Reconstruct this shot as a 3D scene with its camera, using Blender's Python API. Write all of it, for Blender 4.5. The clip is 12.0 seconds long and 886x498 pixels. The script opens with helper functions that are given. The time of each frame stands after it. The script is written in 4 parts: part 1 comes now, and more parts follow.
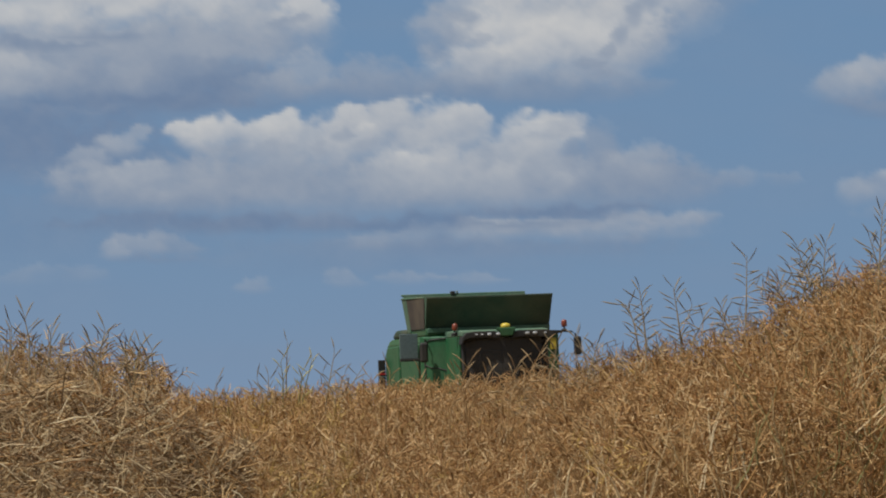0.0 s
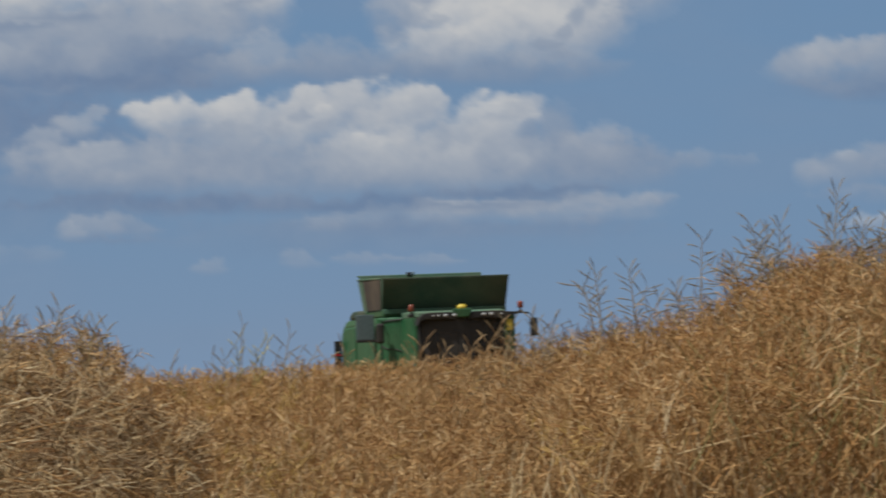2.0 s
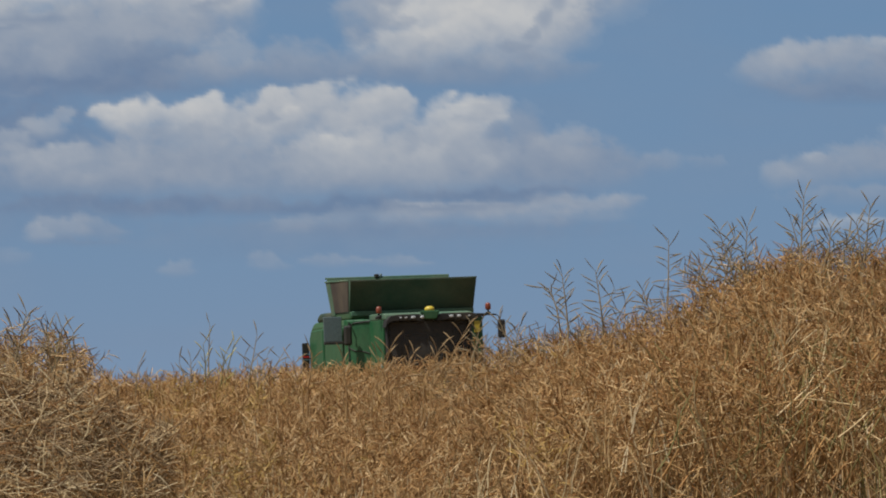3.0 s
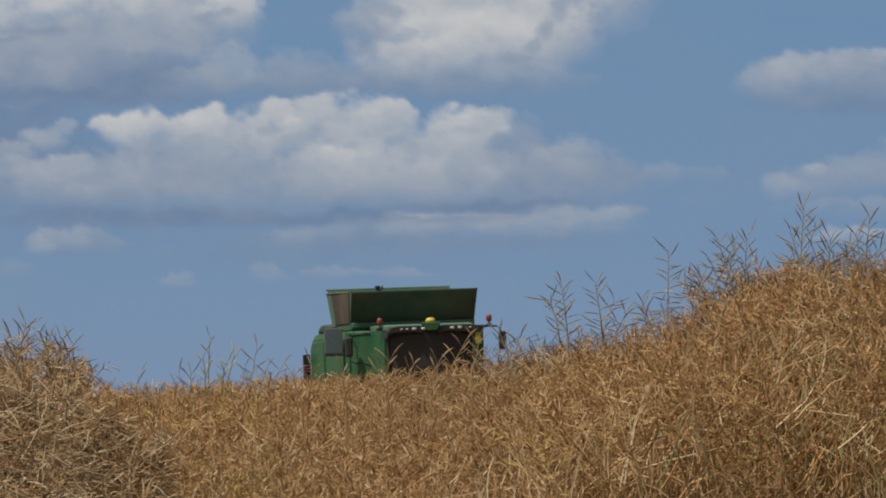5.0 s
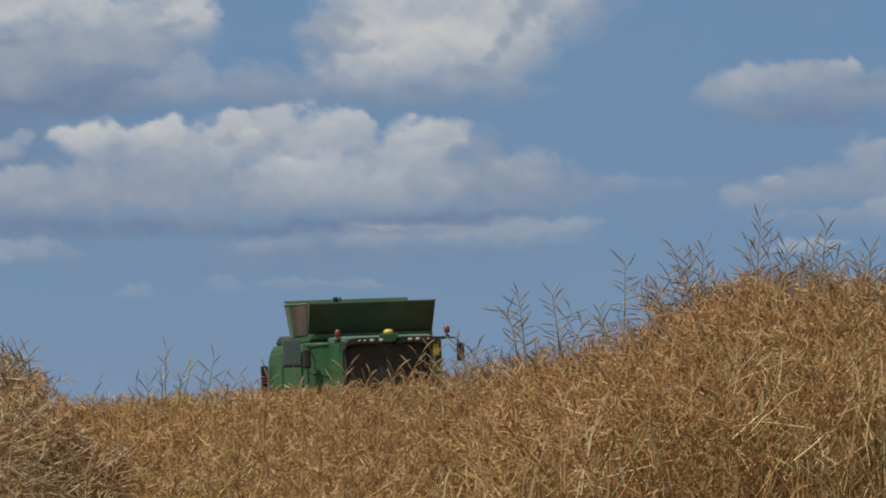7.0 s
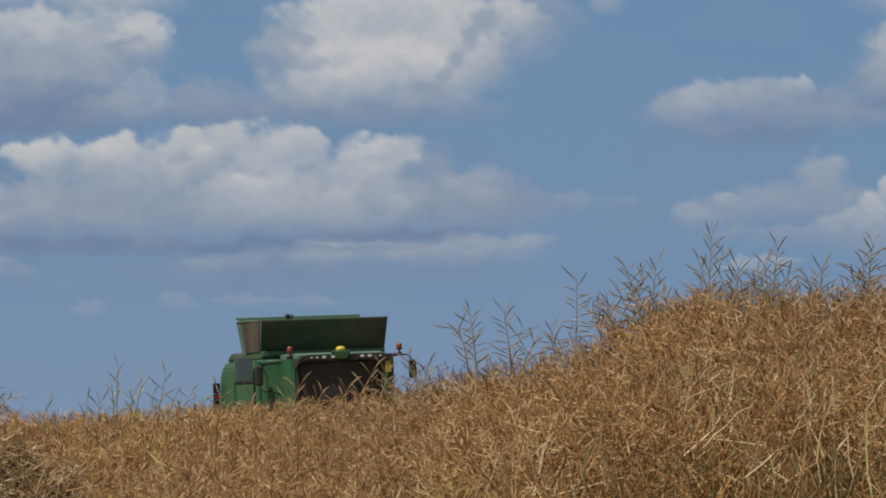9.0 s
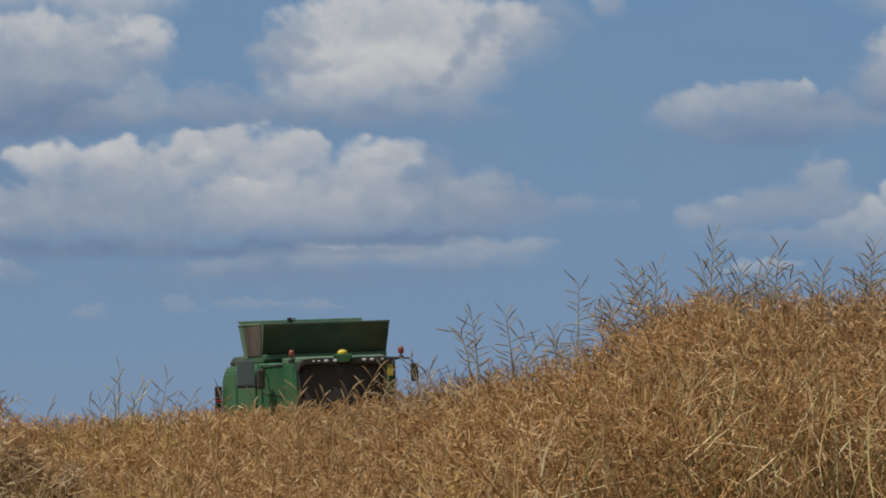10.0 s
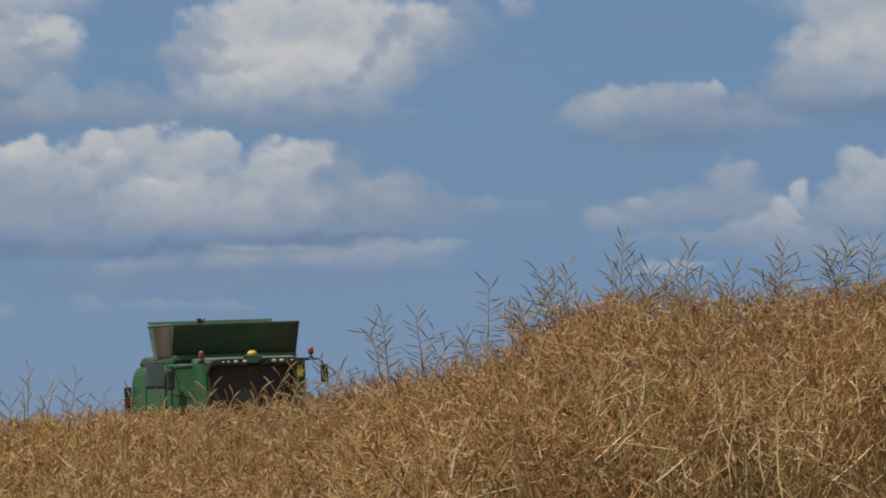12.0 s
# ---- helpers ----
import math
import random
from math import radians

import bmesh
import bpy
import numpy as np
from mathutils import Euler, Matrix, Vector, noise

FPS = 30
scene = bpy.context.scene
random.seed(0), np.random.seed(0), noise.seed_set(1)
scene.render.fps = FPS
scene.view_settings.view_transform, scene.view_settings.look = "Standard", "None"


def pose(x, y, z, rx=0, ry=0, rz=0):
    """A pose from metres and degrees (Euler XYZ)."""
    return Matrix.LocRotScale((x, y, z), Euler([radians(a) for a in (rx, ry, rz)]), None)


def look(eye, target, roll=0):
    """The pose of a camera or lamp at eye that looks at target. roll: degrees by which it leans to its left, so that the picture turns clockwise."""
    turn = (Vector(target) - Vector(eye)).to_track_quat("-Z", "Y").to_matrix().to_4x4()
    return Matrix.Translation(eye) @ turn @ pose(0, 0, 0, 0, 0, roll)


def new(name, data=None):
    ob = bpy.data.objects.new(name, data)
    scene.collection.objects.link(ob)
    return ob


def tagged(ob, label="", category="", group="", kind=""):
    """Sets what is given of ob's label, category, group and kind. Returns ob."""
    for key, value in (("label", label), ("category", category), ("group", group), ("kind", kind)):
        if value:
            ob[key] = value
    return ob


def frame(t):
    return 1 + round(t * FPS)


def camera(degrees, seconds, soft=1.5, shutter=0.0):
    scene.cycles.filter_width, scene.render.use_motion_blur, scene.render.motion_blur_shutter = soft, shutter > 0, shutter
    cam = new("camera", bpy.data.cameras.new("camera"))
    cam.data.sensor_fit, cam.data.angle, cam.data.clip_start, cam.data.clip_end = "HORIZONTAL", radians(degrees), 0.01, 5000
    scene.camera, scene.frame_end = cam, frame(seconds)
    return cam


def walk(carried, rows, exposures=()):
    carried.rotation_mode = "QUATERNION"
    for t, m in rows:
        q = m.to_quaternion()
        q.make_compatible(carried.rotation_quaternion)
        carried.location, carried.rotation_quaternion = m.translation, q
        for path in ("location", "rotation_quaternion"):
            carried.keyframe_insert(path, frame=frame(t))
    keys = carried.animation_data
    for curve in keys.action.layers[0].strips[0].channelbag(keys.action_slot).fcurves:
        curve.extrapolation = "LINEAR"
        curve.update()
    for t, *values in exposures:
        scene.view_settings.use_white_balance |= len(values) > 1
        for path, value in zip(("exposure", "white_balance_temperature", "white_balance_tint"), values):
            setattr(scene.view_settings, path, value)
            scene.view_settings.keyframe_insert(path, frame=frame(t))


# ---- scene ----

# ======== camera ========
LENS = 12.0                      # degrees across the width: a long lens
UNIT = 1.0 / 7459.0              # tangent step used for all directions below
EYE = Vector((0.0, 0.0, 1.3))
LEVEL = 760.0                    # row of eye level in the opening view


def bearing(x, y, d):
    """World place at distance d (along +y) in the direction (x, y) of the opening view."""
    return Vector(((x - 784.0) * UNIT * d, d, EYE.z + (LEVEL - y) * UNIT * d))


cam = camera(LENS, 12.0, soft=1.9, shutter=0.8)
# seconds, turn to the right, tilt up, both in UNITs from the opening view
PAN = [(0.0, 0, 0), (0.5, 18.5, -14), (1.0, 20, -25), (1.5, 27, -33), (1.7, 33, -33.5), (1.8, 41, -33.5), (1.9, 56, -33.5),
       (2.0, 77, -33.5), (2.1, 100, -34), (2.2, 124, -34.5), (2.3, 130, -35), (2.5, 134, -35),
       (3.0, 134, -30), (3.2, 131, -25), (4.8, 129, -12.5), (5.0, 132, -9.5), (5.5, 151, -5.5), (6.0, 168, -3),
       (6.5, 189, 5), (7.0, 206, 11), (7.5, 224, 15), (7.7, 238, 18), (9.3, 292, 45), (9.5, 285, 46.5),
       (10.0, 287, 47.5), (10.1, 292, 47.5), (10.2, 299, 47.5), (10.3, 313, 47.5), (10.4, 337, 47), (10.5, 361, 47),
       (10.6, 384, 47), (10.7, 400, 47.5), (10.8, 410, 48), (11.0, 421, 48), (11.5, 428.5, 49), (12.0, 446.5, 49.5)]


def eye_at(t):
    """The eye drifts slowly to the right by a hand's width at most."""
    return EYE + Vector((0.019 * min(t, 8.0) / 8.0, 0.0, 0.0))


walk(cam, [(t, look(eye_at(t), eye_at(t) + Vector((math.tan(a * UNIT), 1.0, (LEVEL - 441.0 + b) * UNIT)))) for t, a, b in PAN])

# ======== world and sun ========
SUN_EL, SUN_AZ = radians(61), radians(-120)     # azimuth from the view axis, positive to the right
world = bpy.data.worlds.new("sky")
scene.world = world
world.use_nodes = True
wt = world.node_tree
sky = wt.nodes.new("ShaderNodeTexSky")
sky.sky_type, sky.sun_disc, sky.sun_elevation, sky.sun_rotation = "NISHITA", False, SUN_EL, SUN_AZ
veil = wt.nodes.new("ShaderNodeHueSaturation")          # white cloud all round greys the blue of the sky
veil.inputs["Saturation"].default_value = 0.45
wt.links.new(sky.outputs[0], veil.inputs["Color"])
wt.links.new(veil.outputs[0], wt.nodes["Background"].inputs[0])
wt.nodes["Background"].inputs[1].default_value = 0.054
sun = new("sun", bpy.data.lights.new("sun", "SUN"))
sun.data.energy, sun.data.angle, sun.data.color = 4.5, radians(0.6), (1.0, 0.965, 0.905)
sun.matrix_world = look((0, 0, 0), (-math.sin(SUN_AZ) * math.cos(SUN_EL), -math.cos(SUN_AZ) * math.cos(SUN_EL), -math.sin(SUN_EL)))


# ======== materials ========
def material(name, rough=0.6, metal=0.0, base=(0.5, 0.5, 0.5)):
    m = bpy.data.materials.new(name)
    m.use_nodes = True
    b = m.node_tree.nodes["Principled BSDF"]
    b.inputs["Base Color"].default_value = (*base, 1)
    b.inputs["Roughness"].default_value = rough
    b.inputs["Metallic"].default_value = metal
    return m, m.node_tree, b


def noise_node(nt, scale, detail=4.0, rough=0.55, coord="Object"):
    tc = nt.nodes.new("ShaderNodeTexCoord")
    n = nt.nodes.new("ShaderNodeTexNoise")
    n.inputs["Scale"].default_value, n.inputs["Detail"].default_value, n.inputs["Roughness"].default_value = scale, detail, rough
    nt.links.new(tc.outputs[coord], n.inputs["Vector"])
    return n


def ramp_node(nt, source, stops):
    r = nt.nodes.new("ShaderNodeValToRGB")
    e = r.color_ramp.elements
    while len(e) < len(stops):
        e.new(0.5)
    for el, (p, c) in zip(e, stops):
        el.position, el.color = p, (*c, 1)
    nt.links.new(source, r.inputs[0])
    return r


def mix_node(nt, fac, a, b, kind="MIX"):
    m = nt.nodes.new("ShaderNodeMix")
    m.data_type, m.blend_type = "RGBA", kind
    for socket, v in ((m.inputs[0], fac), (m.inputs[6], a), (m.inputs[7], b)):
        if isinstance(v, bpy.types.NodeSocket):
            nt.links.new(v, socket)
        elif isinstance(v, tuple):
            socket.default_value = (*v, 1)
        else:
            socket.default_value = v
    return m.outputs[2]


def painted(name, base, dust=(0.30, 0.24, 0.15), amount=0.35, rough=0.4, metal=0.0):
    """Machine paint with a dusty film in patches and fine grime."""
    m, nt, b = material(name, rough, metal, base)
    big, fine = noise_node(nt, 1.3, 5), noise_node(nt, 22.0, 4)
    film = ramp_node(nt, big.outputs[0], [(0.35, (0, 0, 0)), (0.75, (amount, amount, amount))])
    grime = ramp_node(nt, fine.outputs[0], [(0.35, (0.75, 0.75, 0.75)), (0.65, (1, 1, 1))])
    col = mix_node(nt, film.outputs[0], mix_node(nt, 1.0, base, grime.outputs[0], "MULTIPLY"), dust)
    nt.links.new(col, b.inputs["Base Color"])
    rr = nt.nodes.new("ShaderNodeMapRange")
    rr.inputs[3].default_value, rr.inputs[4].default_value = rough - 0.08, min(1.0, rough + 0.35)
    nt.links.new(big.outputs[0], rr.inputs[0])
    nt.links.new(rr.outputs[0], b.inputs["Roughness"])
    return m


def straw(name, stops, patch=0.5, rough=0.75):
    """Dry plant matter: each piece has its own tone, with patches over the field and fine streaks."""
    m, nt, b = material(name, rough)
    geo = nt.nodes.new("ShaderNodeNewGeometry")
    tone = ramp_node(nt, geo.outputs["Random Per Island"], stops)
    fieldn, streak = noise_node(nt, 1.1, 3), noise_node(nt, 60.0, 3)
    p = ramp_node(nt, fieldn.outputs[0], [(0.32, (0.80, 0.78, 0.76)), (0.68, (1.12, 1.06, 0.96))])
    q = ramp_node(nt, streak.outputs[0], [(0.3, (0.83, 0.82, 0.79)), (0.7, (1.23, 1.21, 1.15))])
    col = mix_node(nt, 1.0, mix_node(nt, patch * 1.6, tone.outputs[0], p.outputs[0], "MULTIPLY"), q.outputs[0], "MULTIPLY")
    nt.links.new(mix_node(nt, 1.0, col, (0.965, 0.935, 0.87), "MULTIPLY"), b.inputs["Base Color"])
    b.inputs["Specular IOR Level"].default_value = 0.3
    return m


POD = straw("dry_pod", [(0.0, (0.205, 0.106, 0.044)), (0.3, (0.352, 0.199, 0.083)), (0.65, (0.465, 0.300, 0.143)), (0.88, (0.60, 0.435, 0.252)), (1.0, (0.72, 0.58, 0.39))])
STEM = straw("dry_stem", [(0.0, (0.24, 0.150, 0.08)), (0.45, (0.42, 0.285, 0.140)), (0.8, (0.56, 0.42, 0.245)), (1.0, (0.68, 0.56, 0.38))])
GREYSTEM = straw("grey_stem", [(0.0, (0.24, 0.19, 0.125)), (0.5, (0.37, 0.31, 0.21)), (1.0, (0.55, 0.48, 0.36))], 0.2)
GREENSTEM = straw("green_stem", [(0.0, (0.16, 0.160, 0.070)), (0.6, (0.26, 0.245, 0.115)), (1.0, (0.38, 0.33, 0.155))])
PALESTEM = straw("bleached_stem", [(0.0, (0.45, 0.36, 0.22)), (0.5, (0.62, 0.52, 0.35)), (1.0, (0.74, 0.66, 0.50))], 0.2)
YELLOWPOD = straw("yellow_pod", [(0.0, (0.27, 0.185, 0.055)), (0.5, (0.47, 0.335, 0.115)), (1.0, (0.64, 0.49, 0.22))])
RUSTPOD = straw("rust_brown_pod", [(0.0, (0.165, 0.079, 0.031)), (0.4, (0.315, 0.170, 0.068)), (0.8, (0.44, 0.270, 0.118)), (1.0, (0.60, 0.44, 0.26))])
GREYPOD = straw("weathered_pod", [(0.0, (0.13, 0.088, 0.052)), (0.45, (0.275, 0.195, 0.118)), (1.0, (0.58, 0.48, 0.34))])
PALEGREEN = straw("pale_green_pod", [(0.0, (0.30, 0.29, 0.12)), (0.5, (0.44, 0.42, 0.18)), (1.0, (0.58, 0.53, 0.28))], 0.2)
TANPOD = straw("tan_pod", [(0.0, (0.20, 0.135, 0.075)), (0.5, (0.34, 0.25, 0.15)), (1.0, (0.54, 0.43, 0.29))])
TALLPOD = straw("grey_brown_pod", [(0.0, (0.095, 0.080, 0.056)), (0.5, (0.20, 0.170, 0.120)), (1.0, (0.42, 0.365, 0.27))])
GREEN = painted("green_paint", (0.012, 0.105, 0.038), amount=0.10, rough=0.38)
GREENFRONT = painted("dusty_green_paint", (0.022, 0.10, 0.035), amount=0.14, rough=0.5)
# machine green darkened for shade on the forward-leaning flap; the hood shares it
SHADEGREEN = painted("shade_green_paint", (0.017, 0.050, 0.031), amount=0.22, rough=0.55)
RIMGREEN = painted("grey_green_paint", (0.060, 0.150, 0.095), amount=0.3, rough=0.6)
GREY = painted("grey_plate", (0.11, 0.16, 0.17), amount=0.10, rough=0.3)
BLACK = painted("black_plastic", (0.014, 0.014, 0.015), amount=0.12, rough=0.5)
CANVAS = painted("brown_canvas", (0.050, 0.038, 0.030), amount=0.24, rough=0.9)
RUBBER = painted("tyre_rubber", (0.018, 0.018, 0.018), amount=0.45, rough=0.9)
YELLOW = painted("yellow_paint", (0.62, 0.47, 0.05), amount=0.3, rough=0.4)
WHITE = painted("white_lens", (0.52, 0.55, 0.57), amount=0.1, rough=0.15)
ORANGE = painted("orange_lens", (0.22, 0.045, 0.022), amount=0.1, rough=0.25)
SEAT = painted("seat_cloth", (0.022, 0.02, 0.02), amount=0.1, rough=0.9)
REDWHITE = painted("red_reflector", (0.5, 0.03, 0.03), amount=0.1, rough=0.3)


def glass():
    m, nt, b = material("tinted_glass", 0.05)
    tr, gl, mx, fr = (nt.nodes.new("ShaderNode" + k) for k in ("BsdfTransparent", "BsdfGlossy", "MixShader", "Fresnel"))
    tr.inputs[0].default_value = (0.30, 0.33, 0.32, 1)
    gl.inputs["Roughness"].default_value = 0.04
    nt.links.new(fr.outputs[0], mx.inputs[0])
    nt.links.new(tr.outputs[0], mx.inputs[1])
    nt.links.new(gl.outputs[0], mx.inputs[2])
    film, dust = nt.nodes.new("ShaderNodeMixShader"), nt.nodes.new("ShaderNodeBsdfDiffuse")
    dust.inputs[0].default_value = (0.20, 0.185, 0.17, 1)
    film.inputs[0].default_value = 0.26
    fr.inputs[0].default_value = 1.2
    nt.links.new(mx.outputs[0], film.inputs[1])
    nt.links.new(dust.outputs[0], film.inputs[2])
    nt.links.new(film.outputs[0], nt.nodes["Material Output"].inputs[0])
    return m


GLASS = glass()


def soil():
    m, nt, b = material("stubble_soil", 0.95)
    big, fine = noise_node(nt, 0.25, 5), noise_node(nt, 14.0, 6, 0.7)
    a = ramp_node(nt, big.outputs[0], [(0.3, (0.20, 0.14, 0.075)), (0.7, (0.34, 0.24, 0.12))])
    c = ramp_node(nt, fine.outputs[0], [(0.3, (0.45, 0.42, 0.40)), (0.7, (1.15, 1.1, 1.0))])
    nt.links.new(mix_node(nt, 1.0, a.outputs[0], c.outputs[0], "MULTIPLY"), b.inputs["Base Color"])
    bump = nt.nodes.new("ShaderNodeBump")
    bump.inputs["Distance"].default_value = 0.06
    nt.links.new(fine.outputs[0], bump.inputs["Height"])
    nt.links.new(bump.outputs[0], b.inputs["Normal"])
    return m


# ======== mesh helpers ========
def mesh_from(name, v, f, mats, index=None, smooth=False):
    """A mesh from numpy arrays of vertices and equal-sided faces."""
    me = bpy.data.meshes.new(name)
    n, k = f.shape
    me.vertices.add(len(v))
    me.vertices.foreach_set("co", v.astype(np.float32).ravel())
    me.loops.add(n * k)
    me.loops.foreach_set("vertex_index", f.astype(np.int32).ravel())
    me.polygons.add(n)
    me.polygons.foreach_set("loop_start", np.arange(0, n * k, k, dtype=np.int32))
    for m in mats:
        me.materials.append(m)
    if index is not None:
        me.polygons.foreach_set("material_index", index.astype(np.int32))
    me.polygons.foreach_set("use_smooth", np.full(n, smooth))
    me.update(calc_edges=True)
    return me


def part(name, bm, mat, parent, label=""):
    me = bpy.data.meshes.new(name)
    bm.to_mesh(me)
    bm.free()
    me.materials.append(mat)
    ob = new(name, me)
    ob.parent = parent
    if label:
        tagged(ob, label)
    return ob


def box(lo, hi, bevel=0.02, seg=2):
    bm = bmesh.new()
    bmesh.ops.create_cube(bm, size=1.0)
    lo, hi = Vector(lo), Vector(hi)
    for v in bm.verts:
        v.co = Vector(((lo[i] + hi[i]) / 2 + v.co[i] * (hi[i] - lo[i]) for i in range(3)))
    if bevel:
        bmesh.ops.bevel(bm, geom=bm.edges[:], offset=bevel, segments=seg, affect="EDGES", profile=0.5)
    return bm


def prism(outline, axis, a, b, bevel=0.015):
    """An outline of (u, v) points pushed from a to b along an axis (0: outline in y, z; 1: in x, z; 2: in x, y)."""
    bm = bmesh.new()
    put = {0: lambda u, v, w: (w, u, v), 1: lambda u, v, w: (u, w, v), 2: lambda u, v, w: (u, v, w)}[axis]
    lo = [bm.verts.new(put(u, v, a)) for u, v in outline]
    hi = [bm.verts.new(put(u, v, b)) for u, v in outline]
    n = len(outline)
    bm.faces.new(lo)
    bm.faces.new(hi[::-1])
    for i in range(n):
        bm.faces.new((lo[i], hi[i], hi[(i + 1) % n], lo[(i + 1) % n]))
    bmesh.ops.recalc_face_normals(bm, faces=bm.faces[:])
    if bevel:
        bmesh.ops.bevel(bm, geom=bm.edges[:], offset=bevel, segments=2, affect="EDGES", profile=0.5)
    return bm


def slab(corners, thick, bevel=0.008):
    """A plate with four corners, given in order, and a thickness behind its face."""
    bm = bmesh.new()
    c = [Vector(p) for p in corners]
    n = (c[1] - c[0]).cross(c[2] - c[0]).normalized() * thick
    lo, hi = [bm.verts.new(p) for p in c], [bm.verts.new(p + n) for p in c]
    bm.faces.new(lo)
    bm.faces.new(hi[::-1])
    for i in range(4):
        bm.faces.new((lo[i], hi[i], hi[(i + 1) % 4], lo[(i + 1) % 4]))
    bmesh.ops.recalc_face_normals(bm, faces=bm.faces[:])
    if bevel:
        bmesh.ops.bevel(bm, geom=bm.edges[:], offset=bevel, segments=2, affect="EDGES", profile=0.5)
    return bm


def tube(points, r, sides=8):
    bm = bmesh.new()
    pts = [Vector(p) for p in points]
    rings = []
    for i, p in enumerate(pts):
        d = (pts[min(i + 1, len(pts) - 1)] - pts[max(i - 1, 0)]).normalized()
        u = d.orthogonal().normalized()
        w = d.cross(u)
        rr = r[i] if isinstance(r, (list, tuple)) else r
        rings.append([bm.verts.new(p + (u * math.cos(k * math.tau / sides) + w * math.sin(k * math.tau / sides)) * rr) for k in range(sides)])
    for a, b in zip(rings, rings[1:]):
        for k in range(sides):
            bm.faces.new((a[k], a[(k + 1) % sides], b[(k + 1) % sides], b[k]))
    bm.faces.new(rings[0][::-1])
    bm.faces.new(rings[-1])
    bmesh.ops.recalc_face_normals(bm, faces=bm.faces[:])
    return bm


def lathe(profile, place, sides=20, axis="z"):
    """A turned shape from (radius, height) pairs."""
    bm = bmesh.new()
    rings = []
    for r, h in profile:
        ring = []
        for k in range(sides):
            c, s = math.cos(k * math.tau / sides) * r, math.sin(k * math.tau / sides) * r
            p = (c, s, h) if axis == "z" else ((h, c, s) if axis == "x" else (c, h, s))
            ring.append(bm.verts.new(Vector(p) + Vector(place)))
        rings.append(ring)
    for a, b in zip(rings, rings[1:]):
        for k in range(sides):
            bm.faces.new((a[k], a[(k + 1) % sides], b[(k + 1) % sides], b[k]))
    bm.faces.new(rings[0][::-1])
    bm.faces.new(rings[-1])
    bmesh.ops.recalc_face_normals(bm, faces=bm.faces[:])
    for f in bm.faces:
        f.smooth = True
    return bm


def smoothstep(a, b, x):
    t = np.clip((x - a) / (b - a), 0, 1)
    return t * t * (3 - 2 * t)


def fbm(x, y, seed, octaves=5, gain=0.5):
    """Smooth fractal noise in -1..1 over arrays."""
    rng = np.random.RandomState(seed)
    out, amp, tot = np.zeros_like(x), 1.0, 0.0
    for o in range(octaves):
        g = rng.rand(256, 256) * 2 - 1
        xs, ys = x * 2 ** o + o * 17.3, y * 2 ** o + o * 9.1
        xi, yi = np.floor(xs).astype(int), np.floor(ys).astype(int)
        fx, fy = xs - xi, ys - yi
        fx, fy = fx * fx * (3 - 2 * fx), fy * fy * (3 - 2 * fy)
        a, b = g[xi % 256, yi % 256], g[(xi + 1) % 256, yi % 256]
        c, d = g[xi % 256, (yi + 1) % 256], g[(xi + 1) % 256, (yi + 1) % 256]
        out += amp * ((a * (1 - fx) + b * fx) * (1 - fy) + (c * (1 - fx) + d * fx) * fy)
        tot += amp
        amp *= gain
    return out / tot * 1.6


# ======== sky backdrop with cumulus clouds ========
# puffs, back to front: (x, y, half width, half height, tone, density) in opening-view UNITs
PUFFS = []


def bank(*puffs):
    PUFFS.extend(puffs)


# upper left mass: bases, body, bright tops, darker rifts
bank((170, 400, 300, 60, 0.10, 0.35), (170, 300, 240, 70, 0.05, 0.55), (700, 455, 420, 40, 0.15, 0.3), (200, 165, 340, 60, 0.06, 0.92), (30, 250, 230, 70, 0.04, 0.85), (150, 95, 290, 72, 0.46, 0.95), (330, 90, 180, 70, 0.46, 0.95), (470, 62, 120, 58, 0.50, 0.8),
     (-60, 120, 110, 70, 0.6, 0.8), (25, 132, 58, 52, 0.62, 0.75), (370, 140, 140, 40, 0.12, 0.7), (60, 22, 110, 50, 0.95, 0.9), (200, 8, 120, 44, 0.95, 0.9), (150, 142, 170, 40, 0.38, 0.75), (300, 182, 140, 16, 0.0, 0.7), (390, 156, 60, 28, 0.0, 0.55), (20, 160, 60, 34, 0.5, 0.6), (300, 120, 90, 30, 0.36, 0.5))
bank((330, 10, 90, 40, 0.85, 0.8), (430, 18, 100, 42, 0.76, 0.8), (540, 22, 56, 42, 0.95, 0.85), (100, -70, 320, 70, 0.8, 0.9), (480, -60, 130, 60, 0.8, 0.9), (60, 78, 110, 15, 0.12, 0.6),
     (190, 60, 90, 17, 0.18, 0.6), (505, 42, 36, 12, 0.25, 0.5))
# small ones between
bank((620, 165, 170, 24, 0.25, 0.45), (720, 148, 170, 30, 0.30, 0.5), (490, 158, 72, 26, 0.32, 0.5), (582, 150, 60, 24, 0.42, 0.5), (505, 148, 60, 26, 0.42, 0.5), (540, 128, 52, 38, 0.56, 0.6), (660, 134, 90, 34, 0.42, 0.55))
# upper middle
bank((950, 165, 210, 22, 0.18, 0.5), (900, 148, 170, 28, 0.35, 0.6), (790, 60, 66, 50, 0.5, 0.75), (820, 18, 62, 38, 0.55, 0.65), (1250, -10, 80, 46, 0.42, 0.5), (1180, 12, 96, 58, 0.62, 0.7),
     (1112, 78, 84, 52, 0.60, 0.75), (1150, 60, 50, 36, 0.48, 0.5), (1060, 134, 96, 26, 0.48, 0.6), (850, 112, 100, 38, 0.72, 0.85), (1050, 66, 136, 72, 0.8, 0.9), (950, 60, 150, 76, 0.9, 0.92), (1010, -14, 210, 60, 0.9, 0.9),
     (1366, -38, 34, 22, 0.6, 0.5))
